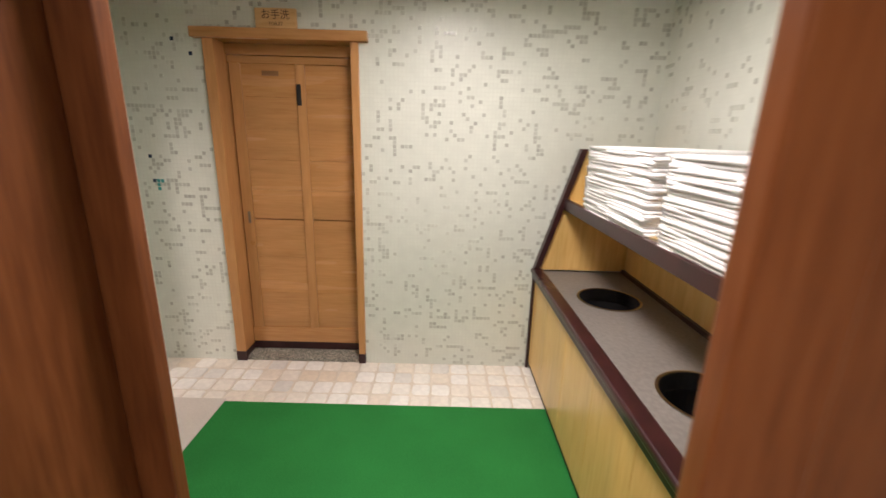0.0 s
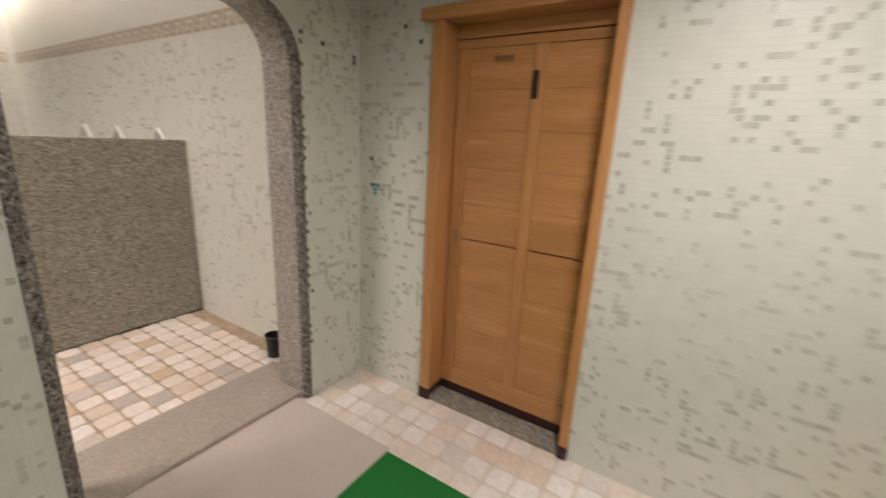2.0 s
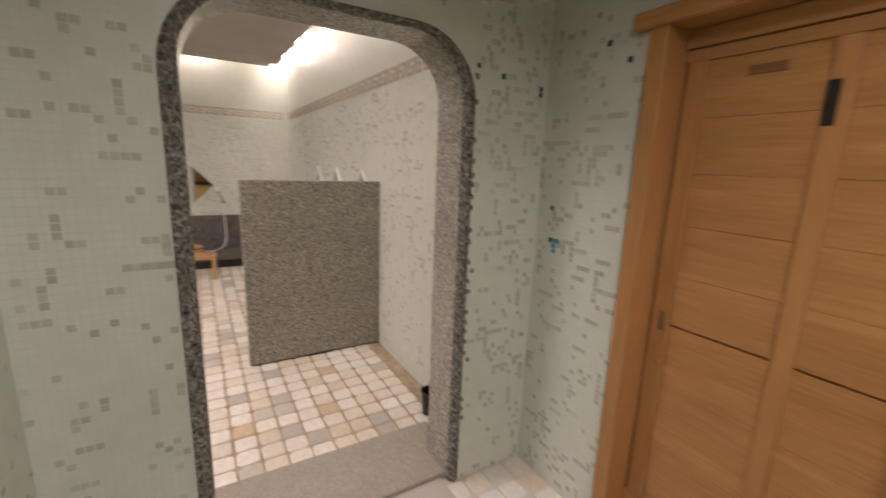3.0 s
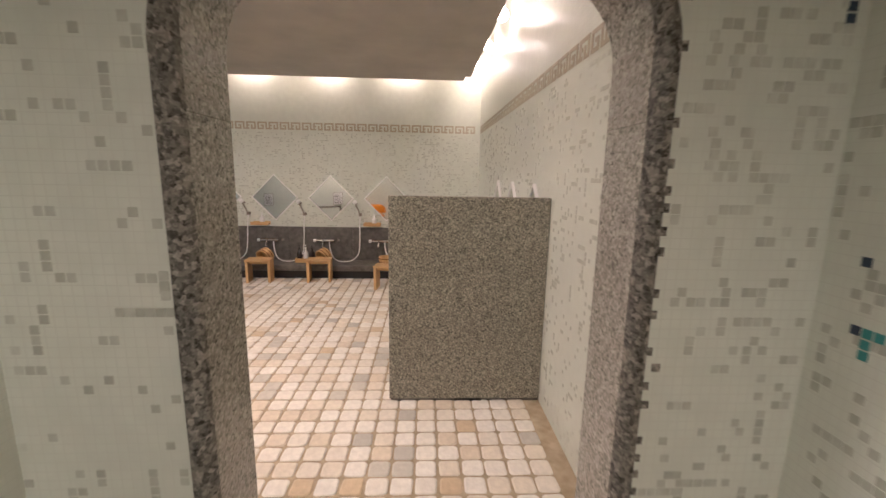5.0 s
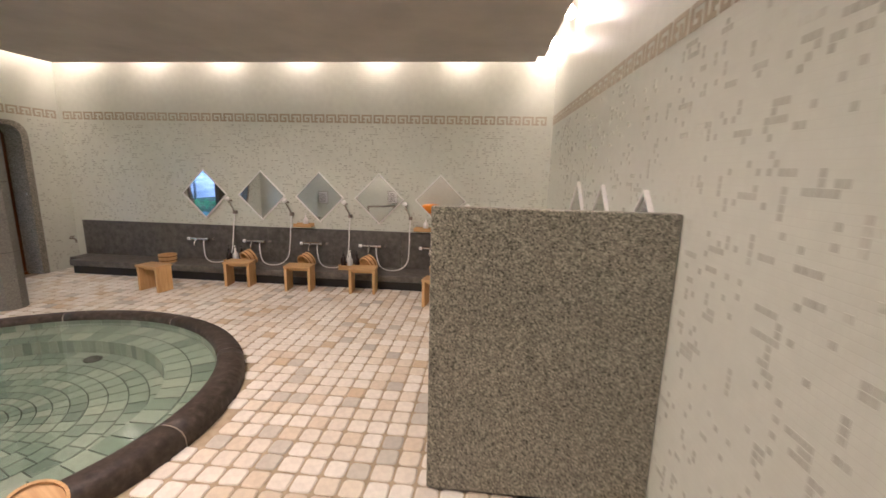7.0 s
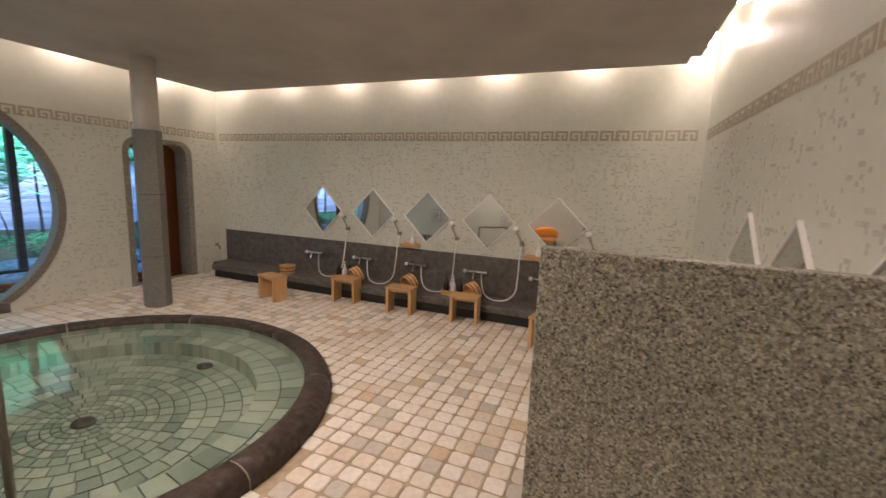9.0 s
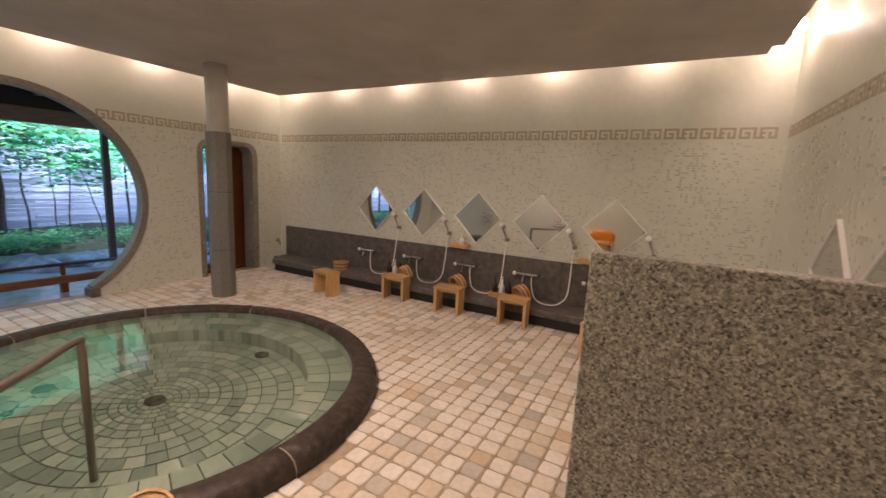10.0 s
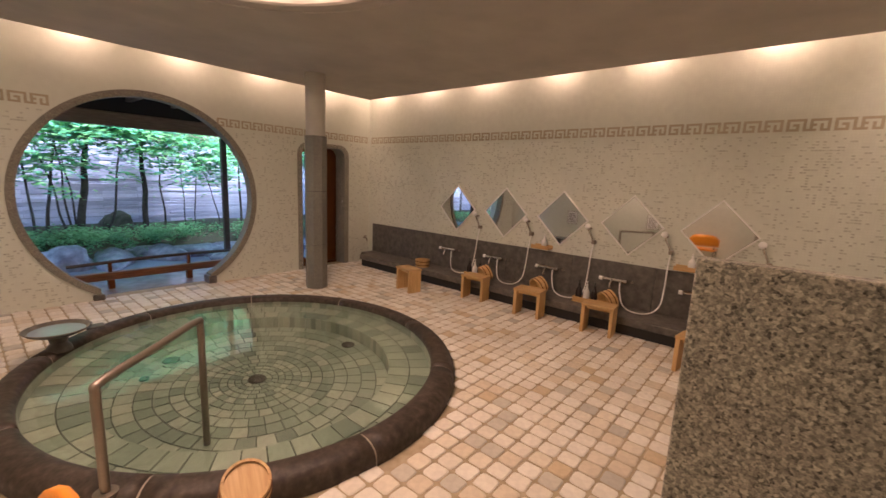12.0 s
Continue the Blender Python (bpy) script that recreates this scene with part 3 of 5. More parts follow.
part("door_knob", lathe([(0.016, 0), (0.026, 0.014), (0.0, 0.024)], 12), WHITE, leaf2, "white round knob").matrix_basis = pose(-0.215, 0.24, 1.10, -90, 0, 0)
pane2 = thing("glass_door", (-6.42, MOON_Y - 0.365, 0.03), "sliding door with a tinted glass pane in a dark frame", "door")
part("stile", box(-0.235, -0.195, -0.018, 0.018, 0, 2.0, 0.004), DARK_WOOD, pane2)
part("stile", box(0.195, 0.235, -0.018, 0.018, 0, 2.0, 0.004), DARK_WOOD, pane2)
part("rail", box(-0.195, 0.195, -0.018, 0.018, 0, 0.08, 0.004), DARK_WOOD, pane2)
part("rail", box(-0.195, 0.195, -0.018, 0.018, 1.93, 2.0, 0.004), DARK_WOOD, pane2)
part("pane", box(-0.1945, 0.1945, -0.004, 0.004, 0.081, 1.929), TINTED_GLASS, pane2, "grey tinted glass").visible_shadow = False
tagged(part("door_track", box(-7.25, -6.1, MOON_Y - 0.42, MOON_Y - 0.235, -0.05, 0.03), DARK_WOOD), "dark wooden sill track of the sliding door", "track", kind="structure")

# added to keep the gap above the doors dark, where leaves would show
tagged(part("door_header", box(-7.25, -6.1, MOON_Y - 0.42, MOON_Y - 0.256, 2.032, 2.3), DARK_WOOD), "dark board added to close the gap above the sliding doors", "header", kind="structure")

# toilet door
DX0, DX1 = DOOR_X[0], DOOR_X[1]
frame3 = thing("door_frame", ((DX0 + DX1) / 2, HALL_N, 0), "honey coloured wooden door frame with a long lintel", "door frame", kind="structure")
fx = (DX1 - DX0) / 2
part("jamb", box(-fx - 0.025, -fx + 0.042, -0.025, 0.2, 0.07, 2.098, 0.004), DOOR_WOOD, frame3)
part("jamb", box(fx - 0.018, fx + 0.028, -0.025, 0.2, 0.07, 2.098, 0.004), DOOR_WOOD, frame3)
part("jamb_foot", box(-fx - 0.026, -fx + 0.043, -0.026, 0.2, 0.0, 0.07), MAROON, frame3)
part("jamb_foot", box(fx - 0.019, fx + 0.029, -0.026, 0.2, 0.0, 0.07), MAROON, frame3)
part("lintel", box(-fx - 0.085, fx + 0.085, -0.045, 0.2, 2.098, 2.155, 0.005), DOOR_WOOD_H, frame3)
part("door_head", box(-fx + 0.042, fx - 0.018, 0.10, 0.16, 2.034, 2.095), DOOR_WOOD_H, frame3)
tagged(part("door_sill", box(DX0 - 0.0, DX1, HALL_N - 0.005, HALL_N + 0.3, -0.05, 0.025, 0.004), GRANITE), "speckled granite door sill", "sill", kind="structure")

# unseen board, added so that no daylight leaks round the door
structure("wall_toilet", box(DOOR_X[0] - 0.1, DOOR_X[1] + 0.1, HALL_N + 0.31, HALL_N + 0.36, -0.1, 2.4), BLACK, "black board added behind the toilet door to block light")
leaf = thing("door_1", ((DX0 + DX1) / 2, HALL_N + 0.125, 0.03), "closed honey coloured wooden sliding toilet door", "door", kind="structure")
l0, l1 = -fx + 0.043, fx - 0.019
part("kick_board", box(l0, l1, -0.012, 0.02, 0, 0.055), MAROON, leaf, "dark maroon kick strip")
part("bottom_rail", box(l0, l1, -0.015, 0.02, 0.055, 0.17, 0.003), DOOR_WOOD_H, leaf)
part("top_rail", box(l0, l1, -0.015, 0.02, 1.958, 2.0, 0.003), DOOR_WOOD_H, leaf)
hand_stile = part("stile", box(l0 + 0.009, l0 + 0.078, -0.015, 0.02, 0.17, 1.958, 0.003), DOOR_WOOD, leaf)
part("stile", box(l1 - 0.022, l1, -0.015, 0.02, 0.17, 1.958, 0.003), DOOR_WOOD, leaf)
part("stile", box(0.034, 0.093, -0.015, 0.02, 0.17, 1.958, 0.003), DOOR_WOOD, leaf)
for z0, z1, n in ((0.17, 0.970, 3), (0.978, 1.958, 5)):
    for k in range(n):
        a, b = z0 + (z1 - z0) * k / n, z0 + (z1 - z0) * (k + 1) / n
        part("door_board", box(l0 + 0.078, 0.034, -0.004, 0.015, a + 0.0006, b - 0.0006, 0.0006, 1), DOOR_WOOD_H, leaf)
        part("door_board", box(0.093, l1 - 0.022, -0.004, 0.015, a + 0.0006, b - 0.0006, 0.0006, 1), DOOR_WOOD_H, leaf)
# thin backing added to stop light coming through between the boards
part("door_back", box(l0 + 0.002, l1 - 0.002, 0.0155, 0.0195, 0.06, 1.93), DOOR_WOOD, leaf)
part("window_slot", box(0.036, 0.066, -0.0165, -0.01, 1.715, 1.842), BLACK, leaf, "narrow dark glazed slot")
part("pull", box(-0.345, -0.327, -0.018, -0.012, 0.945, 1.025, 0.002), DULL_STEEL, hand_stile)
part("lock", lathe([(0.0, 0), (0.016, 0), (0.014, 0.004), (0.0, 0.005)], 16), DOOR_WOOD_H, hand_stile).matrix_basis = pose(-0.331, -0.015, 0.805, 90, 0, 0)
part("name_plate", box(-0.178, -0.074, -0.0085, -0.003, 1.888, 1.918, 0.001), PLATE_WOOD, leaf, "small dark carved plate")


def writing(name, text, at, size, mat, parent, rx=90, rz=0):
    cu = bpy.data.curves.new(name, "FONT")
    cu.body, cu.size, cu.align_x, cu.align_y, cu.extrude = text, size, "CENTER", "CENTER", 0.0006
    tmp = new(name + "_text", cu)
    bpy.context.view_layer.update()
    me = bpy.data.meshes.new_from_object(tmp.evaluated_get(bpy.context.evaluated_depsgraph_get()))
    bpy.data.objects.remove(tmp)
    me.materials.clear()
    me.materials.append(mat)
    ob = new(name, me)
    ob.parent = parent
    ob.matrix_basis = pose(*at, rx, 0, rz)
    return ob


sign = thing("toilet_sign", (-1.055, HALL_N - 0.022, 2.156), "small wooden toilet sign standing on the lintel", "sign")
board = part("board", box(-0.118, 0.118, -0.012, 0.012, 0, 0.105, 0.003), SIGN_WOOD, sign)
writing("letters", "お手洗", (0, -0.0125, 0.068), 0.055, INK, board)
writing("small_letters", "TOILET", (0, -0.0125, 0.022), 0.026, INK, board)

# entry doors, slid apart
# light is put into the wood: left leaf and jamb dark, right leaf paler
entry = thing("entry_door", (-1.13, HALL_S + 0.035, 0.005), "dark brown wooden sliding door slid open along the wall", "sliding door")
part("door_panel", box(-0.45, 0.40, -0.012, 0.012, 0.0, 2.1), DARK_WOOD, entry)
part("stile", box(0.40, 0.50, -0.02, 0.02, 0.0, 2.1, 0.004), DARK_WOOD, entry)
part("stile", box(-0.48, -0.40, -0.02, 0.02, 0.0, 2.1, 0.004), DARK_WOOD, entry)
entry2 = thing("entry_door", (0.72, 0.61, 0.005), "brown wooden door leaf beside the entry, coloured lighter as lit", "sliding door")
part("door_panel", box(-0.38, 0.5, -0.01, 0.014, 0.0, 2.1), LIT_BROWN_WOOD, entry2)
part("stile", box(-0.48, -0.36, -0.022, 0.02, 0.0, 2.1, 0.005), LIT_BROWN_WOOD, entry2)
jamb = thing("entry_jamb", (-0.74, HALL_S - 0.3, 0), "dark brown wooden entry jamb", "door frame", kind="structure")
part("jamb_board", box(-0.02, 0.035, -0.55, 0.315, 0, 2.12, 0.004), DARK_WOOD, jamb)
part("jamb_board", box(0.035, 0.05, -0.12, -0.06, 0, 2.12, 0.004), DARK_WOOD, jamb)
tagged(part("entry_lintel", box(-0.76, 0.75, HALL_S - 0.18, HALL_S - 0.0, 2.12, 2.2), DARK_WOOD), "dark brown wooden entry lintel", "lintel", kind="structure")

# ---- dressing room things ----
def soft_sheet(x0, x1, y0, y1, z0, z1, bevel):
    return box(x0, x1, y0, y1, z0, z1, bevel, 2)


mat1 = part("floor_mat", soft_sheet(-1.345, 0.583, 0.93, 2.345, 0.001, 0.011, 0.003), GREEN_MAT)
tagged(mat1, "bright green carpet mat on the tile floor", "mat")
mat2 = part("bath_mat", soft_sheet(-2.07, -1.348, 0.95, 2.37, 0.001, 0.010, 0.003), BATH_MAT)
tagged(mat2, "pale beige bath mat before the archway", "mat")

CX, CN, CZ = 0.572, 2.765, 0.742
counter = thing("towel_counter", (CX, CN, 0), "yellow plywood counter with a dark lip and round return holes", "counter")
CB = HALL_E - CX - 0.002


def counter_top():
    holes = []
    for hy in (-0.435, -1.33):
        holes.append([(0.295 + 0.165 * math.cos(2 * math.pi * k / 40), hy + 0.165 * math.sin(2 * math.pi * k / 40)) for k in range(40)])
    return slab_with_holes([(0.0, -1.85), (CB, -1.85), (CB, 0.08), (0.0, 0.08)], holes, lambda u, v, w: (u, v, CZ - 0.012 - w), 0.025)


worktop = part("worktop", counter_top(), COUNTER_TOP, counter, "grey worktop with two round holes")
part("lip", box(-0.034, 0.042, -1.85, 0.08, CZ - 0.03, CZ + 0.004, 0.010), MAROON, counter, "dark maroon front lip")
part("lip_lower", box(-0.022, 0.0, -1.85, 0.08, CZ - 0.066, CZ - 0.034, 0.006), MAROON, counter, "dark maroon lower lip")
for k in range(5):
    y1 = 0.08 - k * 0.385
    part("front_panel", box(0.0, 0.018, max(-1.85, y1 - 0.383), y1 - 0.0, 0.05, CZ - 0.067, 0.0015, 1), YELLOW_WOOD, counter)
part("toe_board", box(0.012, 0.025, -1.85, 0.08, 0.0, 0.05), BLACK, counter)
part("end_post", box(-0.018, 0.002, 0.06, 0.083, 0.0, CZ - 0.03), MAROON, counter, "dark maroon edge strip")
part("back_panel", box(CB - 0.085, CB - 0.067, -1.85, 0.05, CZ - 0.012, 1.155), YELLOW_WOOD, counter)
part("back_strip", box(CB - 0.105, CB - 0.085, -1.85, 0.05, CZ - 0.012, CZ + 0.012), MAROON, counter)
for hy in (-0.435, -1.33):
    ring = lathe([(0.163, -0.07), (0.163, 0.0), (0.170, 0.002), (0.170, 0.004), (0.158, 0.004), (0.156, -0.07)], 40, False)
    part("steel_ring", ring, STEEL, worktop, "polished steel hole rim").matrix_basis = pose(0.295, hy, CZ - 0.011)
    # black lining and bottom make the counter holes dark inside
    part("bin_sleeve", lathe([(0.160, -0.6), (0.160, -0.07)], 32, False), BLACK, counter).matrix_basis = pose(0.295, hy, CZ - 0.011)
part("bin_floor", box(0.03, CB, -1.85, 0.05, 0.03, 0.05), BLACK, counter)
# slanting end panel, with a dark edge
side_profile = [(0.0, CZ), (CB, CZ), (CB, 1.515), (0.235, 1.515)]
bm = bmesh.new()
f0 = [bm.verts.new((u, 0.052, v)) for u, v in side_profile]
f1 = [bm.verts.new((u, 0.07, v)) for u, v in side_profile]
bm.faces.new(f0), bm.faces.new(list(reversed(f1)))
for i in range(4):
    bm.faces.new((f0[i], f1[i], f1[(i + 1) % 4], f0[(i + 1) % 4]))
part("end_panel", bm, YELLOW_WOOD, counter)
bm = bmesh.new()
pr = [(-0.022, CZ + 0.003), (0.014, CZ + 0.003), (0.246, 1.528), (0.208, 1.528)]
f0 = [bm.verts.new((u, 0.03, v)) for u, v in pr]
f1 = [bm.verts.new((u, 0.082, v)) for u, v in pr]
bm.faces.new(f0), bm.faces.new(list(reversed(f1)))
for i in range(4):
    bm.faces.new((f0[i], f1[i], f1[(i + 1) % 4], f0[(i + 1) % 4]))
bmesh.ops.recalc_face_normals(bm, faces=bm.faces[:])
part("end_edge", bm, MAROON, counter, "dark maroon slanting edge")
shelf = part("shelf_board", box(0.163, CB, -1.85, 0.05, 1.158, 1.2), YELLOW_WOOD, counter)
part("shelf_edge", box(0.131, 0.163, -1.85, 0.058, 1.15, 1.218, 0.005), MAROON, shelf, "dark maroon shelf edge")


def folded_towel(w, d, h, seed):
    """One folded towel: a soft slab with a rounded fold at the front and drooping free edges."""
    rnd = random.Random(seed)
    bm = bmesh.new()
    nx, ny = 8, 12
    grid = {}
    ph = rnd.uniform(0, 6)
    for s in (0, 1):
        for i in range(nx + 1):
            for j in range(ny + 1):
                u, v = i / nx, j / ny
                edge = min(u, 1 - u, v, 1 - v)
                puff = h * (0.94 if edge < 1e-6 else 1.06 if edge > 0.1 else 1.0)
                z = h / 2 + (puff / 2 if s else -puff / 2) + 0.0012 * math.sin(v * 9 + ph) * (1 - u) + 0.001 * math.sin(u * 7 + ph * 2)
                grid[s, i, j] = bm.verts.new((u * d + 0.003 * math.sin(v * 5 + ph), (v - 0.5) * w + 0.005 * math.sin(u * 6 + ph), z))
    for i in range(nx):
        for j in range(ny):
            bm.faces.new((grid[0, i, j], grid[0, i, j + 1], grid[0, i + 1, j + 1], grid[0, i + 1, j]))
            bm.faces.new((grid[1, i, j], grid[1, i + 1, j], grid[1, i + 1, j + 1], grid[1, i, j + 1]))
    ring = [(i, 0) for i in range(nx)] + [(nx, j) for j in range(ny)] + [(i, ny) for i in range(nx, 0, -1)] + [(0, j) for j in range(ny, 0, -1)]
    for a, b in zip(ring, ring[1:] + ring[:1]):
        bm.faces.new((grid[0, a[0], a[1]], grid[0, b[0], b[1]], grid[1, b[0], b[1]], grid[1, a[0], a[1]]))
    bmesh.ops.recalc_face_normals(bm, faces=bm.faces[:])
    return bm


towel_meshes = [link_mesh("towel", folded_towel(0.70, 0.40, 0.0185, s), TOWEL, True) for s in range(6)]
rnd = random.Random(5)
for py, count in ((2.125, 24), (1.31, 23)):
    for k in range(count):
        ob = new("towel", towel_meshes[rnd.randrange(6)])
        ob.matrix_basis = pose(0.712 + rnd.uniform(-0.0025, 0.0025), py - 0.01 + rnd.uniform(-0.004, 0.004), 1.2005 + k * 0.0145, 0, rnd.uniform(-0.25, 0.25), rnd.uniform(-0.7, 0.7))
        tagged(ob, "folded white towel in a tall stack on the shelf", "towel", "towels on the shelf")

# ---- bathing room: partition, ledge ----
partition = box(-3.82, -3.756, 1.65, SIDE_Y - 0.002, 0.012, 1.437, 0.006)
tagged(part("stone_partition", partition, GRANITE), "speckled granite partition slab beside the tiled wall", "partition")
# solid black block stands in for the shade inside the open gap
tagged(part("drain_slot", box(-3.775, -3.752, 2.11, 2.30, -0.006, 0.0125), BLACK), "dark drain slot under the partition", "drain", kind="structure")
tagged(part("partition_base", box(-3.81, -3.766, 1.66, SIDE_Y - 0.003, -0.01, 0.0118), DARK_STONE), "dark stone plinth of the partition", "plinth", kind="structure")

ledge = thing("wash_ledge", (FAR_X, -0.7, 0), "dark stone washing ledge with a low back panel", "ledge", kind="structure")
part("ledge_top", box(0.002, 0.47, -3.30, 3.41, 0.115, 0.20, 0.012), DARK_STONE, ledge)
# black puts the shade of the toe recess into the base's colour
part("ledge_base", box(0.002, 0.435, -3.28, 3.41, -0.004, 0.1145), BLACK, ledge, "recessed base painted black as shade")
for k in range(7):
    y0 = -3.48 + k * 0.985
    part("back_panel", box(0.003, 0.028, y0 + 0.0015, min(3.41, y0 + 0.9835), 0.2005, 0.72, 0.003), DARK_STONE, ledge)
part("ledge_end", box(0.002, 0.30, -3.48, -3.301, 0.115, 0.198, 0.01), DARK_STONE, ledge)


def diamond_mirror(at, turn, label, group):
    t = thing("wall_mirror_glass", at, label, "mirror", group, turn=turn)
    h, g, e = 0.354, 0.352, 0.017
    out, inn = [(0, -h), (g, 0), (0, h), (-g, 0), (0, -h)], [(0, -h + e), (g - e, 0), (0, h - e), (-g + e, 0), (0, -h + e)]
    for k in range(4):
        part("frame_bar", band(inn[k:k + 2], out[k:k + 2], lambda u, v, w: (u, -w, v), 0.0, 0.026), WHITE, t)
    bm = bmesh.new()
    face = [bm.verts.new((u, -0.016, v)) for u, v in inn[:4]]
    rear = [bm.verts.new((u, -0.004, v)) for u, v in inn[:4]]
    bm.faces.new(face), bm.faces.new(rear[::-1])
    for k in range(4):
        bm.faces.new((face[k], rear[k], rear[(k + 1) % 4], face[(k + 1) % 4]))
    bmesh.ops.recalc_face_normals(bm, faces=bm.faces[:])
    part("glass", bm, MIRROR, t, "mirror glass")
    return t


STATIONS = (-2.178, -1.32, -0.462, 0.396, 1.254)
for y in STATIONS:
    diamond_mirror((FAR_X + (0.002 if y > -2 else 0.016), y + 0.025, 1.172), 90 if y > -2 else 88, "diamond shaped mirror with a thin white frame", "mirrors above the washing ledge")
for x in (-4.159, -4.954, -5.721):
    diamond_mirror((x, SIDE_Y - 0.002, 1.166), 0, "diamond shaped mirror seen edge on past the partition", "mirrors on the side wall")


def shower(y):
    t = thing("shower_set", (FAR_X + 0.03, y, 0.2), "chrome shower mixer with a white hose and wall holder", "shower", "showers along the ledge")
    # mixer bar and spout
    mixer = part("mixer", tube([(0.07, -0.205, 0.315), (0.07, 0.03, 0.315)], 0.021, 14), STEEL, t)
    part("knob", tube([(0.07, -0.245, 0.315), (0.07, -0.207, 0.315)], 0.023, 14), WHITE, mixer)
    part("knob", tube([(0.07, 0.032, 0.315), (0.07, 0.075, 0.315)], 0.024, 14), STEEL, mixer)
    part("spout", tube(rounded([(0.07, -0.09, 0.315), (0.12, -0.09, 0.30), (0.15, -0.09, 0.265), (0.15, -0.09, 0.235)], 4), 0.014, 10), STEEL, mixer)
    part("wall_pipe", tube([(0.0, -0.16, 0.315), (0.07, -0.16, 0.315)], 0.018, 10), STEEL, t)
    part("wall_pipe", tube([(0.0, -0.01, 0.315), (0.07, -0.01, 0.315)], 0.018, 10), STEEL, t)
    part("wall_knob", tube([(0.0, 0.125, 0.315), (0.045, 0.125, 0.315)], 0.016, 10), DULL_STEEL, t)
    # hand piece in its holders
    part("shower_head", lathe([(0.012, -0.05), (0.022, -0.03), (0.034, 0.0), (0.034, 0.012), (0.026, 0.018)], 16), WHITE, t, "white shower head", True).matrix_basis = pose(0.055, 0.40, 0.915, 0, 55, 0)
    part("hand_piece", tube(rounded([(0.045, 0.405, 0.90), (0.03, 0.425, 0.84), (0.02, 0.455, 0.77), (0.018, 0.475, 0.70)], 5), [0.014] * 6 + [0.011] * 9 + [0.012], 10), STEEL, t, "", True)
    part("upper_holder", tube([(-0.028, 0.415, 0.885), (0.04, 0.415, 0.885)], 0.014, 10), DULL_STEEL, t)
    part("lower_holder", box(-0.028, 0.04, 0.455, 0.498, 0.70, 0.745, 0.006), DULL_STEEL, t)
    pts = rounded([(0.018, 0.477, 0.70), (0.05, 0.47, 0.55), (0.10, 0.475, 0.33), (0.15, 0.46, 0.13), (0.19, 0.36, 0.03), (0.20, 0.20, 0.014), (0.16, 0.08, 0.06), (0.10, 0.015, 0.18), (0.075, 0.0, 0.295)], 8)
    part("hose", tube(pts, 0.0075, 8), WHITE, t, "white shower hose", True)
    return t


first = shower(STATIONS[0])
for y in STATIONS[1:]:
    copy_thing(first, pose(FAR_X + 0.03, y, 0.2))


def stool(at, turn):
    t = thing("bath_stool", at, "pale cypress wooden bath stool with two side panels", "stool", "bath stools", turn=turn)
    w, d, h = 0.345, 0.225, 0.335
    part("seat", box(0, d, 0, w, h - 0.028, h, 0.004), HINOKI_H, t)
    part("side_panel", box(0.012, d - 0.012, 0.004, 0.040, 0, h - 0.0285, 0.003), HINOKI, t)
    part("side_panel", box(0.012, d - 0.012, w - 0.040, w - 0.004, 0, h - 0.0285, 0.003), HINOKI, t)
    part("stretcher", box(d * 0.35, d * 0.65, 0.0405, w - 0.0405, h - 0.075, h - 0.0285, 0.003), HINOKI_H, t)
    return t


def stool_at(rx, ry, lx, ly):
    """Front edge of a stool from its right foot to its left foot."""
    ang = math.degrees(math.atan2(ry - ly, rx - lx)) - 90
    return pose(rx, ry, 0, 0, 0, ang) @ Matrix.Translation((-0.225, -0.345, 0))


s0 = stool((0, 0, 0), 0)
s0.matrix_basis = stool_at(-6.47, -2.10, -6.54, -2.44)
for a in ((-6.92, -1.165, -6.885, -1.51), (-6.85, -0.30, -6.82, -0.645), (-6.89, 0.54, -6.86, 0.20), (-6.47, 1.53, -6.53, 1.14)):
    copy_thing(s0, stool_at(*a))


def wash_tub(m, label):
    t = thing("wooden_tub", (0, 0, 0), label, "wash tub", "wooden wash tubs")
    t.matrix_basis = m
    n = 22
    for k in range(n):
        a0, a1 = 2 * math.pi * k / n + 0.006, 2 * math.pi * (k + 1) / n - 0.006
        bm = bmesh.new()
        vs = [bm.verts.new((r * math.cos(a), r * math.sin(a), z)) for z, ro, ri in ((0.0, 0.108, 0.095), (0.115, 0.118, 0.105)) for r, a in ((ro, a0), (ro, a1), (ri, a1), (ri, a0))]
        for q in ((3, 2, 1, 0), (4, 5, 6, 7), (0, 1, 5, 4), (1, 2, 6, 5), (2, 3, 7, 6), (3, 0, 4, 7)):
            bm.faces.new([vs[i] for i in q])
        part("stave", bm, HINOKI, t)
    part("base", lathe([(0.0, 0.012), (0.0955, 0.012), (0.0955, 0.026), (0.0, 0.026)], 28), HINOKI_H, t)
    for z in (0.028, 0.085):
        r = 0.108 + 0.01 * z / 0.115
        part("hoop", lathe([(r, z), (r + 0.003, z), (r + 0.0035, z + 0.01), (r, z + 0.01), (r, z)], 32, False), DARK_WOOD, t)
    return t


tub = wash_tub(pose(-7.28, -2.60, 0.201), "round pale wooden wash tub standing on the ledge")
for sx, sy, turn in ((-7.17, -1.30, 60), (-7.15, -0.465, 66), (-7.17, 0.40, 54)):
    copy_thing(tub, pose(sx - 0.085, sy, 0.355, 112, 0, turn))["label"] = "round pale wooden wash tub lying on its side behind a stool"
copy_thing(tub, pose(-7.28, 1.30, 0.201))
copy_thing(tub, look((-3.245, 0.085, 0.197), (-3.20, 0.235, 0.497)))["label"] = "round wooden wash tub upside down leaning on the pool rim"


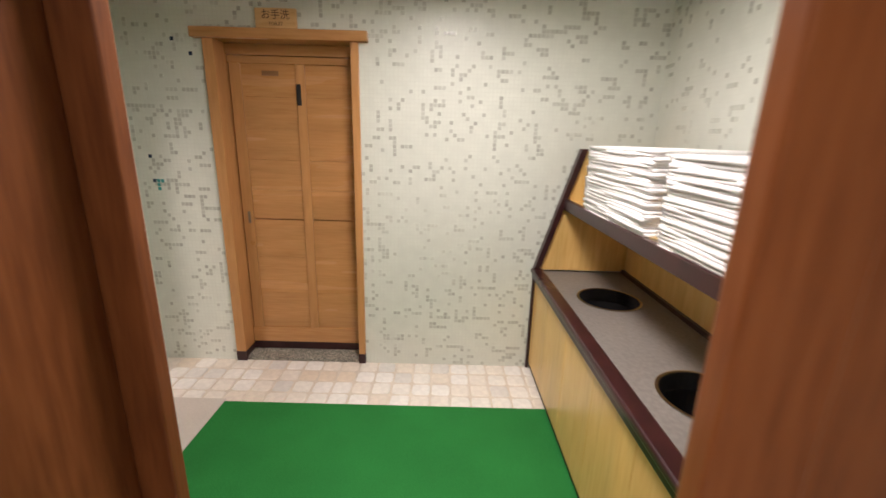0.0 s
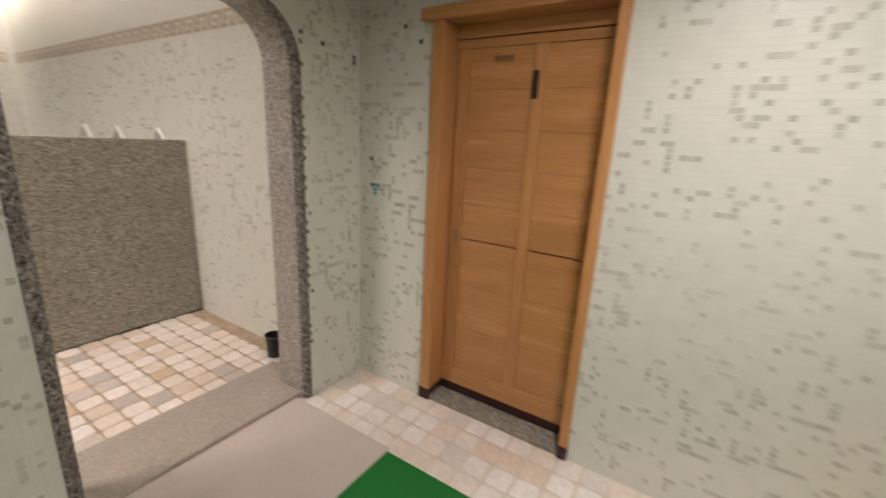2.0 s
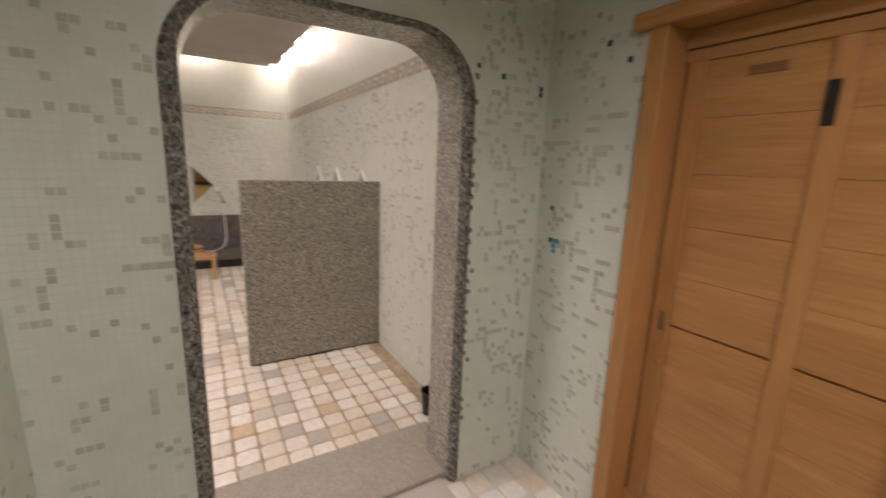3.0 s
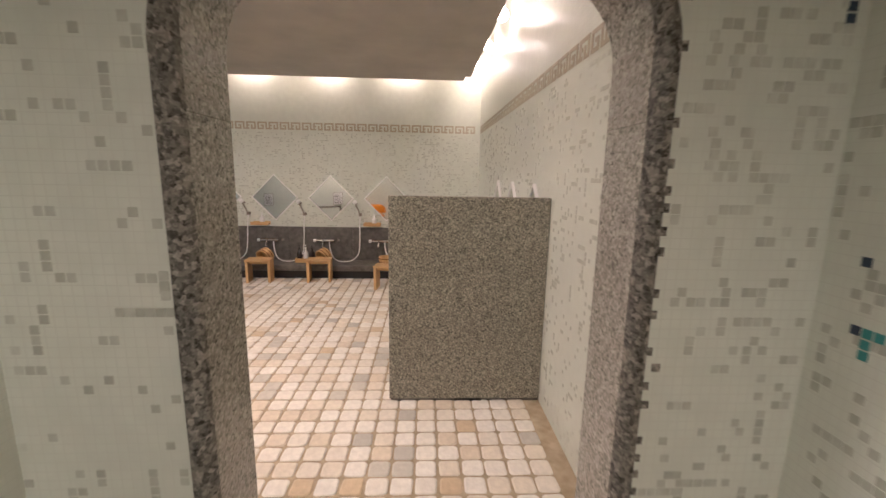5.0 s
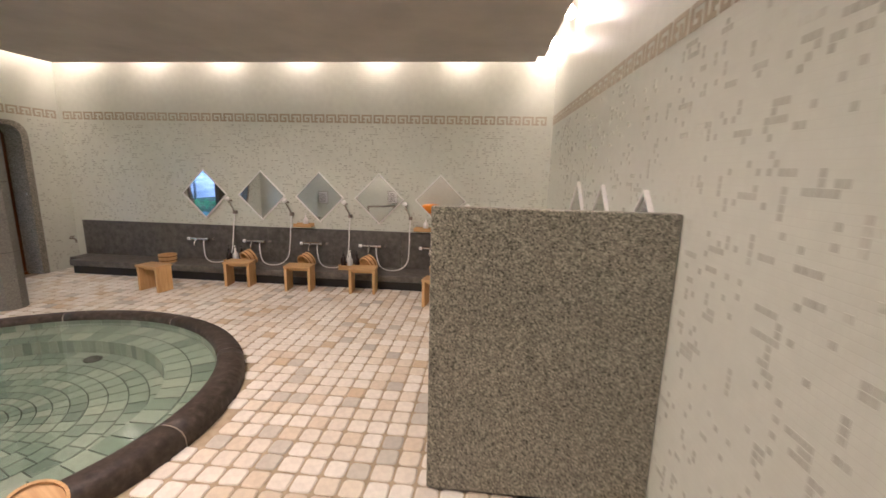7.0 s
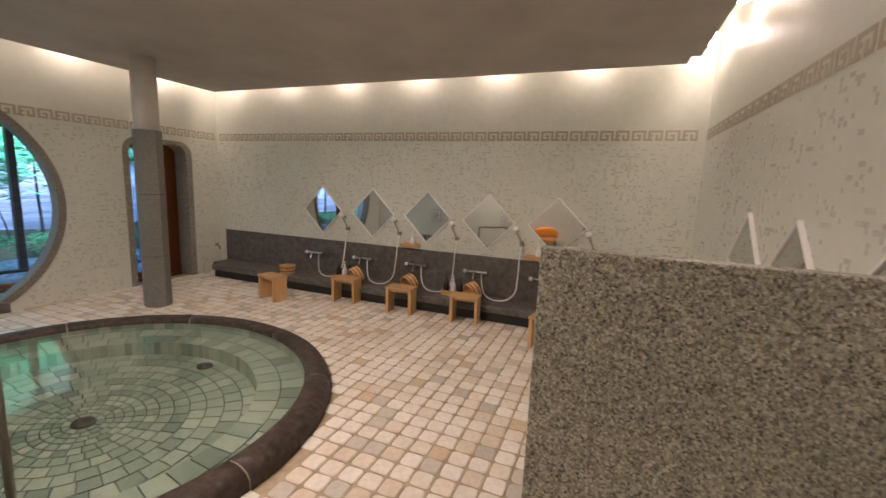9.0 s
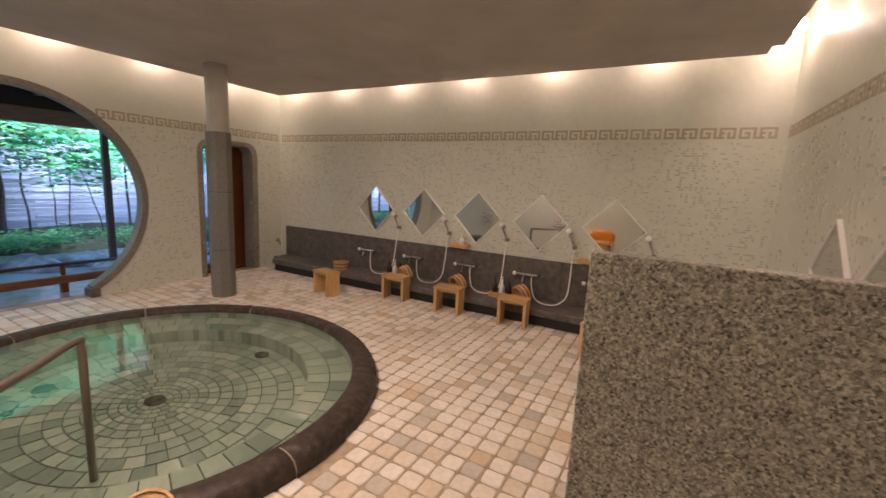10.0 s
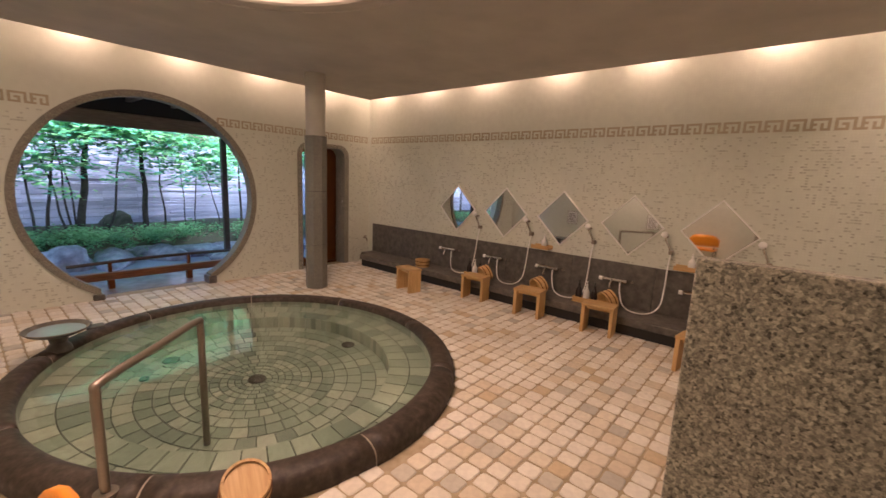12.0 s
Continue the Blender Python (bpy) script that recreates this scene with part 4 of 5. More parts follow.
def bottle(at, h, r, mat, label):
    t = thing("pump_bottle", at, label, "bottle", "toiletry bottles")
    part("body", lathe([(r * 0.9, 0), (r, 0.006), (r, h * 0.46), (r * 0.9, h * 0.54), (r * 0.55, h * 0.62), (r * 0.36, h * 0.70), (r * 0.33, h * 0.80)], 20), mat, t, "", True)
    pump = part("pump", lathe([(r * 0.36, h * 0.80), (r * 0.36, h * 0.86), (r * 0.12, h * 0.87), (r * 0.12, h * 0.96), (r * 0.3, h * 0.965), (r * 0.3, h)], 14), WHITE if mat is WHITE else BLACK, t)
    part("nozzle", box(0, r * 1.1, -r * 0.12, r * 0.12, h * 0.965, h * 0.995, 0.001), WHITE if mat is WHITE else BLACK, pump)
    return t


for y in (-1.62, 0.06):
    tray = thing("bottle_tray", (-7.36, y, 0.2005), "small wooden tray holding toiletry bottles on the ledge", "tray", "bottle trays")
    part("tray_base", box(-0.06, 0.06, -0.15, 0.15, 0, 0.01), HINOKI_H, tray)
    for a in ((-0.06, 0.06, -0.15, -0.138), (-0.06, 0.06, 0.138, 0.15), (-0.06, -0.05, -0.1378, 0.1378), (0.05, 0.06, -0.1378, 0.1378)):
        part("tray_side", box(*a, 0.0102, 0.065, 0.002), HINOKI_H, tray)
    for k, mat in enumerate((BOTTLE_DARK, WHITE, BOTTLE_DARK)):
        bottle((-7.36, y - 0.095 + k * 0.095, 0.2108), 0.255, 0.037, mat, "white pump bottle in a wooden tray" if mat is WHITE else "dark brown pump bottle in a wooden tray")
for y in (-0.66, 1.06):
    sh = thing("soap_shelf", (FAR_X + 0.001, y, 0.75), "small wooden wall shelf above the back panel", "shelf", "soap shelves")
    part("shelf_board", box(0, 0.13, -0.13, 0.13, 0, 0.02, 0.003), HINOKI_H, sh)
    part("shelf_lip", box(0.118, 0.13, -0.13, 0.13, 0.0202, 0.05, 0.003), HINOKI_H, sh)
    part("shelf_back", box(0, 0.01, -0.13, 0.13, 0.0202, 0.05, 0.003), HINOKI_H, sh)
    bottle((FAR_X + 0.065, y + 0.03, 0.7705), 0.17, 0.035, WHITE, "white pump bottle on a small wall shelf")

# ---- round pool ----
RIM_TOP = 0.115


def at_pool():
    return pose(POOL.x, POOL.y, 0) @ Matrix.Diagonal((*POOL_S, 1, 1))


pool = thing("pool_rim", (POOL.x, POOL.y, 0), "round brown stone pool rim in segments", "pool rim", kind="structure")
pool.matrix_basis = at_pool()
SEG = 9
for n in range(SEG):
    bm = bmesh.new()
    prof = [(POOL_R - 0.2, 0.0), (POOL_R - 0.2, 0.07), (POOL_R - 0.193, 0.094), (POOL_R - 0.175, 0.109), (POOL_R - 0.15, RIM_TOP), (POOL_R - 0.1, RIM_TOP + 0.002), (POOL_R - 0.06, RIM_TOP - 0.007), (POOL_R - 0.025, 0.088), (POOL_R - 0.006, 0.055), (POOL_R, -0.01)]
    a0, a1 = 2 * math.pi * (n + 0.12) / SEG + 0.0035, 2 * math.pi * (n + 1.12) / SEG - 0.0035
    rings = []
    for k in range(13):
        a = a0 + (a1 - a0) * k / 12
        rings.append([bm.verts.new((r * math.cos(a), r * math.sin(a), z)) for r, z in prof])
    for p, q in zip(rings, rings[1:]):
        for i in range(len(prof) - 1):
            bm.faces.new((p[i], q[i], q[i + 1], p[i + 1]))
    bm.faces.new(rings[0]), bm.faces.new(list(reversed(rings[-1])))
    bmesh.ops.recalc_face_normals(bm, faces=bm.faces[:])
    part("rim_stone", bm, RIM_STONE, pool, "", True)
joint_ring = lathe([(POOL_R - 0.198, 0.0), (POOL_R - 0.197, 0.07), (POOL_R - 0.19, 0.092), (POOL_R - 0.15, RIM_TOP - 0.003), (POOL_R - 0.1, RIM_TOP - 0.001), (POOL_R - 0.061, RIM_TOP - 0.01), (POOL_R - 0.027, 0.085), (POOL_R - 0.008, 0.053), (POOL_R - 0.003, -0.01)], 96, False)
part("joint", joint_ring, JOINT, pool, "pale mortar joints")

BENCH_R, WATER_Z, BENCH_Z, DEEP_Z = 1.14, 0.06, -0.15, -0.47
basin = thing("pool_basin", (POOL.x, POOL.y, 0), "green tiled round pool basin with an inner step", "pool basin", kind="structure")
basin.matrix_basis = at_pool()
part("basin_shell", lathe([(0.0, DEEP_Z - 0.012), (BENCH_R + 0.012, DEEP_Z - 0.012), (BENCH_R + 0.012, BENCH_Z - 0.012), (POOL_R - 0.19, BENCH_Z - 0.012), (POOL_R - 0.19, 0.01)], 96, False), POOL_GROUT, basin)


def ring_piece(r0, r1, a, z):
    bm = bmesh.new()
    g = 0.0048
    pts = []
    for t in (-1, 0, 1):
        pts.append((r1 - g, t * (a / 2 - g / r1)))
    for t in (1, 0, -1):
        pts.append((r0 + g, t * (a / 2 - g / max(r0, 0.03))))
    top = [bm.verts.new((r * math.cos(b), r * math.sin(b), z)) for r, b in pts]
    low = [bm.verts.new((r * math.cos(b), r * math.sin(b), z - 0.012)) for r, b in pts]
    bm.faces.new(top)
    for i in range(6):
        bm.faces.new((top[i], low[i], low[(i + 1) % 6], top[(i + 1) % 6]))
    bmesh.ops.recalc_face_normals(bm, faces=bm.faces[:])
    return bm


rings = [(0.075, 0.125, 10), (0.125, 0.18, 16), (0.18, 0.235, 20), (0.235, 0.30, 24), (0.30, 0.375, 28), (0.375, 0.46, 30), (0.46, 0.555, 32), (0.555, 0.66, 34), (0.66, 0.775, 38), (0.775, 0.90, 40), (0.90, 1.03, 44), (1.03, BENCH_R + 0.01, 48)]
for r0, r1, n in rings:
    me = link_mesh("pool_tile", ring_piece(r0, r1, 2 * math.pi / n, DEEP_Z), POOL_TILE)
    for k in range(n):
        ob = new("pool_tile", me)
        ob.parent, ob.matrix_basis = basin, pose(0, 0, 0, 0, 0, 360 * (k + (r0 * 7) % 1) / n)
for r0, r1, n in ((BENCH_R, 1.32, 52), (1.32, POOL_R - 0.19, 58)):
    me = link_mesh("bench_tile", ring_piece(r0, r1, 2 * math.pi / n, BENCH_Z), POOL_TILE)
    for k in range(n):
        ob = new("bench_tile", me)
        ob.parent, ob.matrix_basis = basin, pose(0, 0, 0, 0, 0, 360 * (k + (r0 * 7) % 1) / n)
me = link_mesh("riser_tile", box(BENCH_R - 0.002, BENCH_R + 0.01, -0.030, 0.030, DEEP_Z + 0.005, BENCH_Z - 0.004), POOL_TILE)
for k in range(116):
    ob = new("riser_tile", me)
    ob.parent, ob.matrix_basis = basin, pose(0, 0, 0, 0, 0, 360 * k / 116)
me = link_mesh("wall_tile", box(POOL_R - 0.203, POOL_R - 0.19, -0.046, 0.046, BENCH_Z + 0.004, 0.045), POOL_TILE)
for k in range(100):
    ob = new("wall_tile", me)
    ob.parent, ob.matrix_basis = basin, pose(0, 0, 0, 0, 0, 360 * k / 100)
for dx, dy, r, nm in ((0, 0, 0.072, "centre_drain"), (-1.02, -0.02, 0.07, "floor_inlet"), (0.415, -0.80, 0.07, "floor_inlet"), (0.69, -0.59, 0.04, "floor_inlet")):
    part(nm, lathe([(0.0, DEEP_Z), (r, DEEP_Z), (r, DEEP_Z + 0.016), (r * 0.8, DEEP_Z + 0.022), (0.0, DEEP_Z + 0.01)], 24), BRONZE, basin, "dark bronze round grille").matrix_basis = pose(dx, dy, 0)
water_bm = lathe([(POOL_R - 0.201, WATER_Z), (0.0, WATER_Z)], 96, False)
water = structure("water", water_bm, WATER, "clear still green tinted bath water")
water.matrix_basis = at_pool()
water.visible_shadow = False

RA, RB = Vector((-2.82, -0.41)), Vector((-3.43, -0.93))
rail = thing("grab_rail", (RA.x, RA.y, 0.08), "weathered steel grab rail going down into the pool", "handrail")
d = RB - RA
rail_bar = part("rail_bar", tube(rounded([(0, 0, 0.03), (0, 0, 0.3), (0.0, 0.0, 0.52), (d.x * 0.05, d.y * 0.05, 0.565), (d.x * 0.5, d.y * 0.5, 0.575), (d.x * 0.95, d.y * 0.95, 0.585), (d.x, d.y, 0.54), (d.x, d.y, 0.3), (d.x, d.y, -0.1), (d.x, d.y, -0.53)], 8), 0.021, 14), DULL_STEEL, rail, "", True)
part("base_flange", lathe([(0.05, 0.02), (0.05, 0.034), (0.024, 0.038)], 20), DULL_STEEL, rail_bar)

spout = thing("water_bowl", (-2.93, -2.55, 0.0), "dark glazed stone water bowl on a foot beside the pool", "water bowl")
part("foot", lathe([(0.085, 0.10), (0.08, 0.13), (0.055, 0.17), (0.07, 0.225)], 24), DARK_STONE, spout)
bowl = part("bowl", lathe([(0.06, 0.222), (0.13, 0.238), (0.19, 0.265), (0.215, 0.288), (0.205, 0.292), (0.18, 0.266), (0.12, 0.250), (0.0, 0.246)], 32), DARK_STONE, spout, "", True)
part("bowl_water", lathe([(0.176, 0.268), (0.0, 0.268)], 32, False), SKY_TONED_WATER, bowl)
part("lip", box(-0.30, -0.17, -0.05, 0.05, 0.235, 0.252, 0.008), DARK_STONE, spout)

chair = thing("bath_chair", (-2.395, 0.505, 0), "orange plastic bath chair with a low backrest", "chair", turn=180)
part("seat", box(-0.20, 0.20, -0.22, 0.22, 0.36, 0.40, 0.018, 3), ORANGE, chair)
back = bmesh.new()
grid = [[back.verts.new((0.17 + 0.05 * (1 - (v / 4) ** 2) + side * 0.032, v * 0.068, 0.47 + (0.24 - 0.10 * (v / 4) ** 4) * w / 3)) for w in range(4)] for side in (0, 1) for v in range(-4, 5)]
for side in (0, 9):
    for v in range(8):
        for w in range(3):
            back.faces.new((grid[side + v][w], grid[side + v + 1][w], grid[side + v + 1][w + 1], grid[side + v][w + 1]))
for v in range(8):
    for w in (0, 3):
        back.faces.new((grid[v][w], grid[v + 1][w], grid[9 + v + 1][w], grid[9 + v][w]))
for v in (0, 8):
    for w in range(3):
        back.faces.new((grid[v][w], grid[v][w + 1], grid[9 + v][w + 1], grid[9 + v][w]))
bmesh.ops.recalc_face_normals(back, faces=back.faces[:])
backrest = part("backrest", back, ORANGE, chair, "", True)
for sy in (-0.19, 0.19):
    part("back_post", tube([(0.17, sy, 0.40), (0.19, sy, 0.62)], 0.012), STEEL, backrest)
    for sx in (-0.16, 0.16):
        part("leg", tube([(sx * 1.1, sy * 1.08, 0.0), (sx, sy, 0.37)], 0.014), STEEL, chair)

bin_ = thing("waste_bin", (-2.60, 2.60, 0.0), "small black plastic bin beside the archway", "bin")
part("bucket", lathe([(0.045, 0.002), (0.055, 0.15), (0.06, 0.152), (0.052, 0.15), (0.042, 0.012), (0.0, 0.012)], 20), BLACK, bin_)
part("lid_ring", lathe([(0.056, 0.152), (0.063, 0.158), (0.056, 0.165)], 20, False), BLACK, bin_)

wall_tap = thing("wall_tap", (-7.47, MOON_Y, 0.44), "small chrome wall tap above the ledge end", "tap")
part("pipe", tube(rounded([(0, 0, 0), (0, 0.07, 0.0), (0, 0.10, -0.02), (0, 0.10, -0.06)], 4), 0.011, 10), DULL_STEEL, wall_tap)
part("tap_handle", tube([(-0.03, 0.05, 0.035), (0.03, 0.05, 0.035)], 0.008, 8), DULL_STEEL, wall_tap)
part("stem", tube([(0, 0.05, 0.005), (0, 0.05, 0.035)], 0.007, 8), DULL_STEEL, wall_tap)

# notices on the wall facing the mirrors
def notice(y, z):
    t = thing("wall_notice", (EAST_X - 0.001, y, z), "small framed printed notice on the mosaic wall", "notice", "notices facing the mirrors")
    part("sheet", box(-0.006, 0.0, -0.125, 0.125, 0.005, 0.325), WHITE, t)
    for a in ((-0.13, 0.13, 0.0, 0.012), (-0.13, 0.13, 0.318, 0.33), (-0.13, -0.118, 0.0122, 0.3178), (0.118, 0.13, 0.0122, 0.3178)):
        part("frame_bar", box(-0.012, 0.0, *a, 0.002, 1), DULL_STEEL, t)
    for k in range(6):
        part("text_bar", box(-0.0068, -0.0062, -0.095, 0.095 - 0.02 * (k % 3), 0.045 + k * 0.042, 0.06 + k * 0.042), INK, t)


notice(-0.59, 0.66)
notice(-2.52, 0.60)

# column
column = thing("column", (-5.75, -3.24, 0), "octagonal column with a granite base and a plain white upper shaft", "column", kind="structure")
for z0, z1 in ((0.0, 0.62), (0.626, 1.36), (1.366, 2.10)):
    part("granite_block", lathe([(0.149, z0), (0.149, z1)], 8), GRANITE_COLUMN, column)
part("core", lathe([(0.142, 0.0), (0.142, 2.1)], 8), BLACK, column)
part("upper_shaft", lathe([(0.128, 2.1), (0.128, SOFFIT_Z + 0.01)], 24), PLASTER, column, "plain white upper shaft", True)

# lamps
def lamp_globe(at, group):
    t = thing("globe_lamp", at, "round glowing globe lamp above the soffit edge", "lamp", group)
    part("globe", lathe([(0.0, -0.06), (0.03, -0.052), (0.052, -0.03), (0.06, 0.0), (0.052, 0.03), (0.03, 0.052), (0.02, 0.06)], 16), GLOBE, t, "", True)
    part("socket", lathe([(0.024, 0.055), (0.026, 0.12), (0.04, 0.125), (0.04, TOP - at[2])], 14), WHITE, t)
    return t


for k in range(6):
    lamp_globe((-7.2 + k * 0.95, 2.60, 3.07), "globe lamps along the side wall")
for k in range(6):
    lamp_globe((-7.42, -3.89 + k * 1.085, 3.115), "globe lamps along the mirror wall")
for k in range(5):
    lamp_globe((-6.63 + k * 1.05, -4.14, 3.105), "globe lamps along the moon wall")
area_lamp("dome_light", (DOME_C[0], DOME_C[1], SOFFIT_Z + 0.30), 1.6, DOME_WATTS, LAMP_WARM)
dome = thing("ceiling_dome", (DOME_C[0], DOME_C[1], SOFFIT_Z), "round lit ceiling recess with a stepped rim", "ceiling recess", kind="structure")
part("dome_rim", lathe([(DOME_R - 0.02, 0.0), (DOME_R, -0.012), (DOME_R + 0.06, -0.012), (DOME_R + 0.07, -0.002)], 64, False), SOFFIT, dome)
part("outer_rim", lathe([(DOME_R + 0.14, -0.002), (DOME_R + 0.145, -0.010), (DOME_R + 0.165, -0.010), (DOME_R + 0.17, -0.002)], 64, False), SOFFIT, dome)

# both sit out of view; the second is added to brighten the entry leaf
for lx, ly in ((-0.03, 1.58), (-0.55, -0.55)):
    dl = thing("downlight", (lx, ly, 2.519), "round recessed ceiling downlight, assumed out of view", "lamp", "downlights")
    part("trim_ring", lathe([(0.255, 0.0), (0.28, 0.0), (0.28, -0.012), (0.255, -0.006)], 36, False), WHITE, dl)
    area_lamp("downlight_lamp", (lx, ly, 2.505), 0.5, ROOM_WATTS if ly > 0 else ROOM_WATTS * 0.42, (1.0, 0.78, 0.535)).data.spread = radians(164)


# ---- garden beyond the moon opening ----
ground = bmesh.new()
N = 40
verts = {}
for i in range(N + 1):
    for j in range(N + 1):
        u, v = i / N * 2 - 1, j / N
        x = -5 + 40 * u * abs(u)
        y = MOON_Y - 0.22 - 60 * v * v
        h = -0.10
        if y < -7.0:
            h = 0.42 * min(1.0, (-7.0 - y) / 0.8) - 0.06 + 0.05 * noise.noise((x, y, 0))
        verts[i, j] = ground.verts.new((x, y, h))
for i in range(N):
    for j in range(N):
        ground.faces.new((verts[i, j], verts[i, j + 1], verts[i + 1, j + 1], verts[i + 1, j]))
structure("ground", ground, SOIL, "dark garden soil behind the bath house", True)
tagged(part("paving", box(-9, -0.5, -5.6, MOON_Y - 0.221, -0.09, -0.02), PAVING), "wet grey stone paving under the eaves", "paving", kind="structure")
tagged(part("garden_pool", box(-9, -0.5, -7.0, -5.601, -0.09, -0.03), SKY_TONED_WATER), "still outdoor bath water among rocks", "water", kind="structure")


def rock(at, size, seed):
    bm = bmesh.new()
    bmesh.ops.create_icosphere(bm, subdivisions=3, radius=1)
    for v in bm.verts:
        n = noise.noise(v.co * 1.1 + Vector((seed * 3.7, 0, 0))) * 0.35 + noise.noise(v.co * 2.7 + Vector((0, seed * 2.1, 0))) * 0.14
        v.co = Vector((v.co.x * size[0], v.co.y * size[1], max(-0.35, v.co.z) * size[2])) * (1 + n)
    ob = part("garden_rock", bm, ROCK, None, "", True)
    ob.matrix_basis = pose(*at, 0, 0, seed * 40)
    return tagged(ob, "smooth wet grey boulder at the outdoor bath's edge", "rock", "boulders round the outdoor bath")


for k, (x, y, sx, sy, sz) in enumerate(((-3.50, -6.62, 0.36, 0.36, 0.50), (-4.15, -6.82, 0.72, 0.30, 0.28), (-4.80, -6.84, 0.66, 0.28, 0.29), (-5.35, -6.82, 0.60, 0.30, 0.24), (-5.95, -6.75, 0.6, 0.34, 0.2), (-6.5, -6.6, 0.55, 0.4, 0.26), (-7.4, -6.6, 0.5, 0.5, 0.22), (-5.62, -5.95, 0.34, 0.24, 0.16), (-2.6, -6.6, 0.5, 0.45, 0.35))):
    rock((x, y, 0.0), (sx, sy, sz * 0.68), k + 1)

gr = thing("low_garden_rail", (-4.2, -4.92, 0), "low brown wooden rail with a thick lower beam", "rail")
part("lower_beam", box(-1.9, 1.0, -0.05, 0.05, 0.10, 0.20, 0.012), wood("red_brown_beam", (0.10, 0.04, 0.02), (0.17, 0.07, 0.03), (0.24, 0.10, 0.045), stretch=(0.6, 6, 6)), gr)
part("top_bar", tube(rounded([(-1.9, 0, 0.30), (-1.0, 0, 0.335), (0.0, 0, 0.345), (0.9, 0, 0.315)], 6), 0.022, 10), EAVE_WOOD, gr)
for px in (-0.46, 0.47):
    part("post", box(px - 0.035, px + 0.035, -0.04, 0.04, -0.022, 0.098, 0.006), DARK_WOOD, gr)
    part("upright", box(px - 0.02, px + 0.02, -0.02, 0.02, 0.202, 0.335, 0.004), DARK_WOOD, gr)

eave = thing("eave_roof", (-5, -5.4, 2.3), "timber eave roof over the garden walk, underside blackened as shade", "roof", kind="structure")
# underside painted black as shade; east end added only to dim a mirror's view
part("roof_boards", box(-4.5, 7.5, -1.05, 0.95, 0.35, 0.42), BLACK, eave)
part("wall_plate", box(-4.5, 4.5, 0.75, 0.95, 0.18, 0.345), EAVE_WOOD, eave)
part("beam", box(-4.5, 4.5, -0.88, -0.74, -0.13, 0.08, 0.01), wood("brown_beam", (0.13, 0.085, 0.06), (0.17, 0.115, 0.083), (0.21, 0.145, 0.105), stretch=(0.7, 6, 6)), eave, "smoke brown beam")
# black board added to shut out the sky between beam and roof
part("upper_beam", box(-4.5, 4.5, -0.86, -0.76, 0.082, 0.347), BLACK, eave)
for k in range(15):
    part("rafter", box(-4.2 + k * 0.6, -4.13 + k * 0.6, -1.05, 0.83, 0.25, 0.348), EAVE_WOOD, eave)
post = thing("eave_post", (-5.735, -6.2, -0.05), "slim black timber post under the eave", "post", kind="structure")
part("shaft", box(-0.045, 0.045, -0.045, 0.045, 0.02, 2.218, 0.008), EAVE_WOOD, post)
part("foot_stone", lathe([(0.14, -0.05), (0.13, 0.0), (0.10, 0.02)], 16), ROCK, post)

fence = thing("board_fence", (-5.5, -9.2, 0.2), "pale weathered board fence across the garden", "fence", kind="structure")
rnd = random.Random(3)
boards = [link_mesh("fence_board", box(-0.6, 0.6, -0.012, 0.012, 0.0, 0.074, 0.004, 1), FENCE) for k in range(1)]
for row in range(25):
    for col in range(12):
        ob = new("fence_board", boards[0])
        ob.parent, ob.matrix_basis = fence, pose(-5.6 + col * 1.2005 + (0.6 if row % 2 else 0), rnd.uniform(-0.012, 0.012), row * 0.0775 + rnd.uniform(-0.003, 0.003), rnd.uniform(-14, 8), rnd.uniform(-0.4, 0.4), 0)
# plain olive board standing in for the dark foliage beyond the fence
part("fence_back", box(-7.5, 13.0, -0.06, -0.025, -0.2, 3.55), plain("olive_backdrop", (0.085, 0.09, 0.06), 0.9), fence)


def leaf_cloud(name, mat, centre, radii, count, size, seed, parent=None, flat=0.5, spray=0.15, thick=0.025, per=34):
    """Many small leaf blades scattered in flat sprays."""
    r = random.Random(seed)
    vs, fs = [], []
    clumps = [(Vector((r.gauss(0, 0.5), r.gauss(0, 0.5), r.gauss(0, 0.5))), r.uniform(-0.25, 0.25), r.uniform(0, 6.28), r.uniform(0.6, 1.5)) for _ in range(max(4, count // per))]
    for _ in range(count):
        c, tilt, turn, big = r.choice(clumps)
        along, across = r.gauss(0, spray * 1.5 * big), r.gauss(0, spray * 0.6 * big)
        dx, dy = along * math.cos(turn) - across * math.sin(turn), along * math.sin(turn) + across * math.cos(turn)
        p = Vector((c.x * radii[0] + dx, c.y * radii[1] + dy, c.z * radii[2] + tilt * along - 0.5 * along * along + r.gauss(0, thick))) + Vector(centre)
        a, s = r.uniform(0, 6.28), size * r.uniform(0.5, 1.3)
        d = Vector((math.cos(a), math.sin(a), r.uniform(-0.4, 0.2) * flat * 2)).normalized()
        e = Vector((-math.sin(a), math.cos(a), r.uniform(-0.5, 0.5) * flat * 2)).normalized()
        i = len(vs)
        vs += [p - d * s, p + e * s * 0.42, p + d * s, p - e * s * 0.42]
        fs.append((i, i + 1, i + 2, i + 3))
    me = bpy.data.meshes.new(name)
    me.from_pydata([tuple(v) for v in vs], [], fs)
    me.materials.append(mat)
    ob = new(name, me)
    ob.parent = parent
    return ob


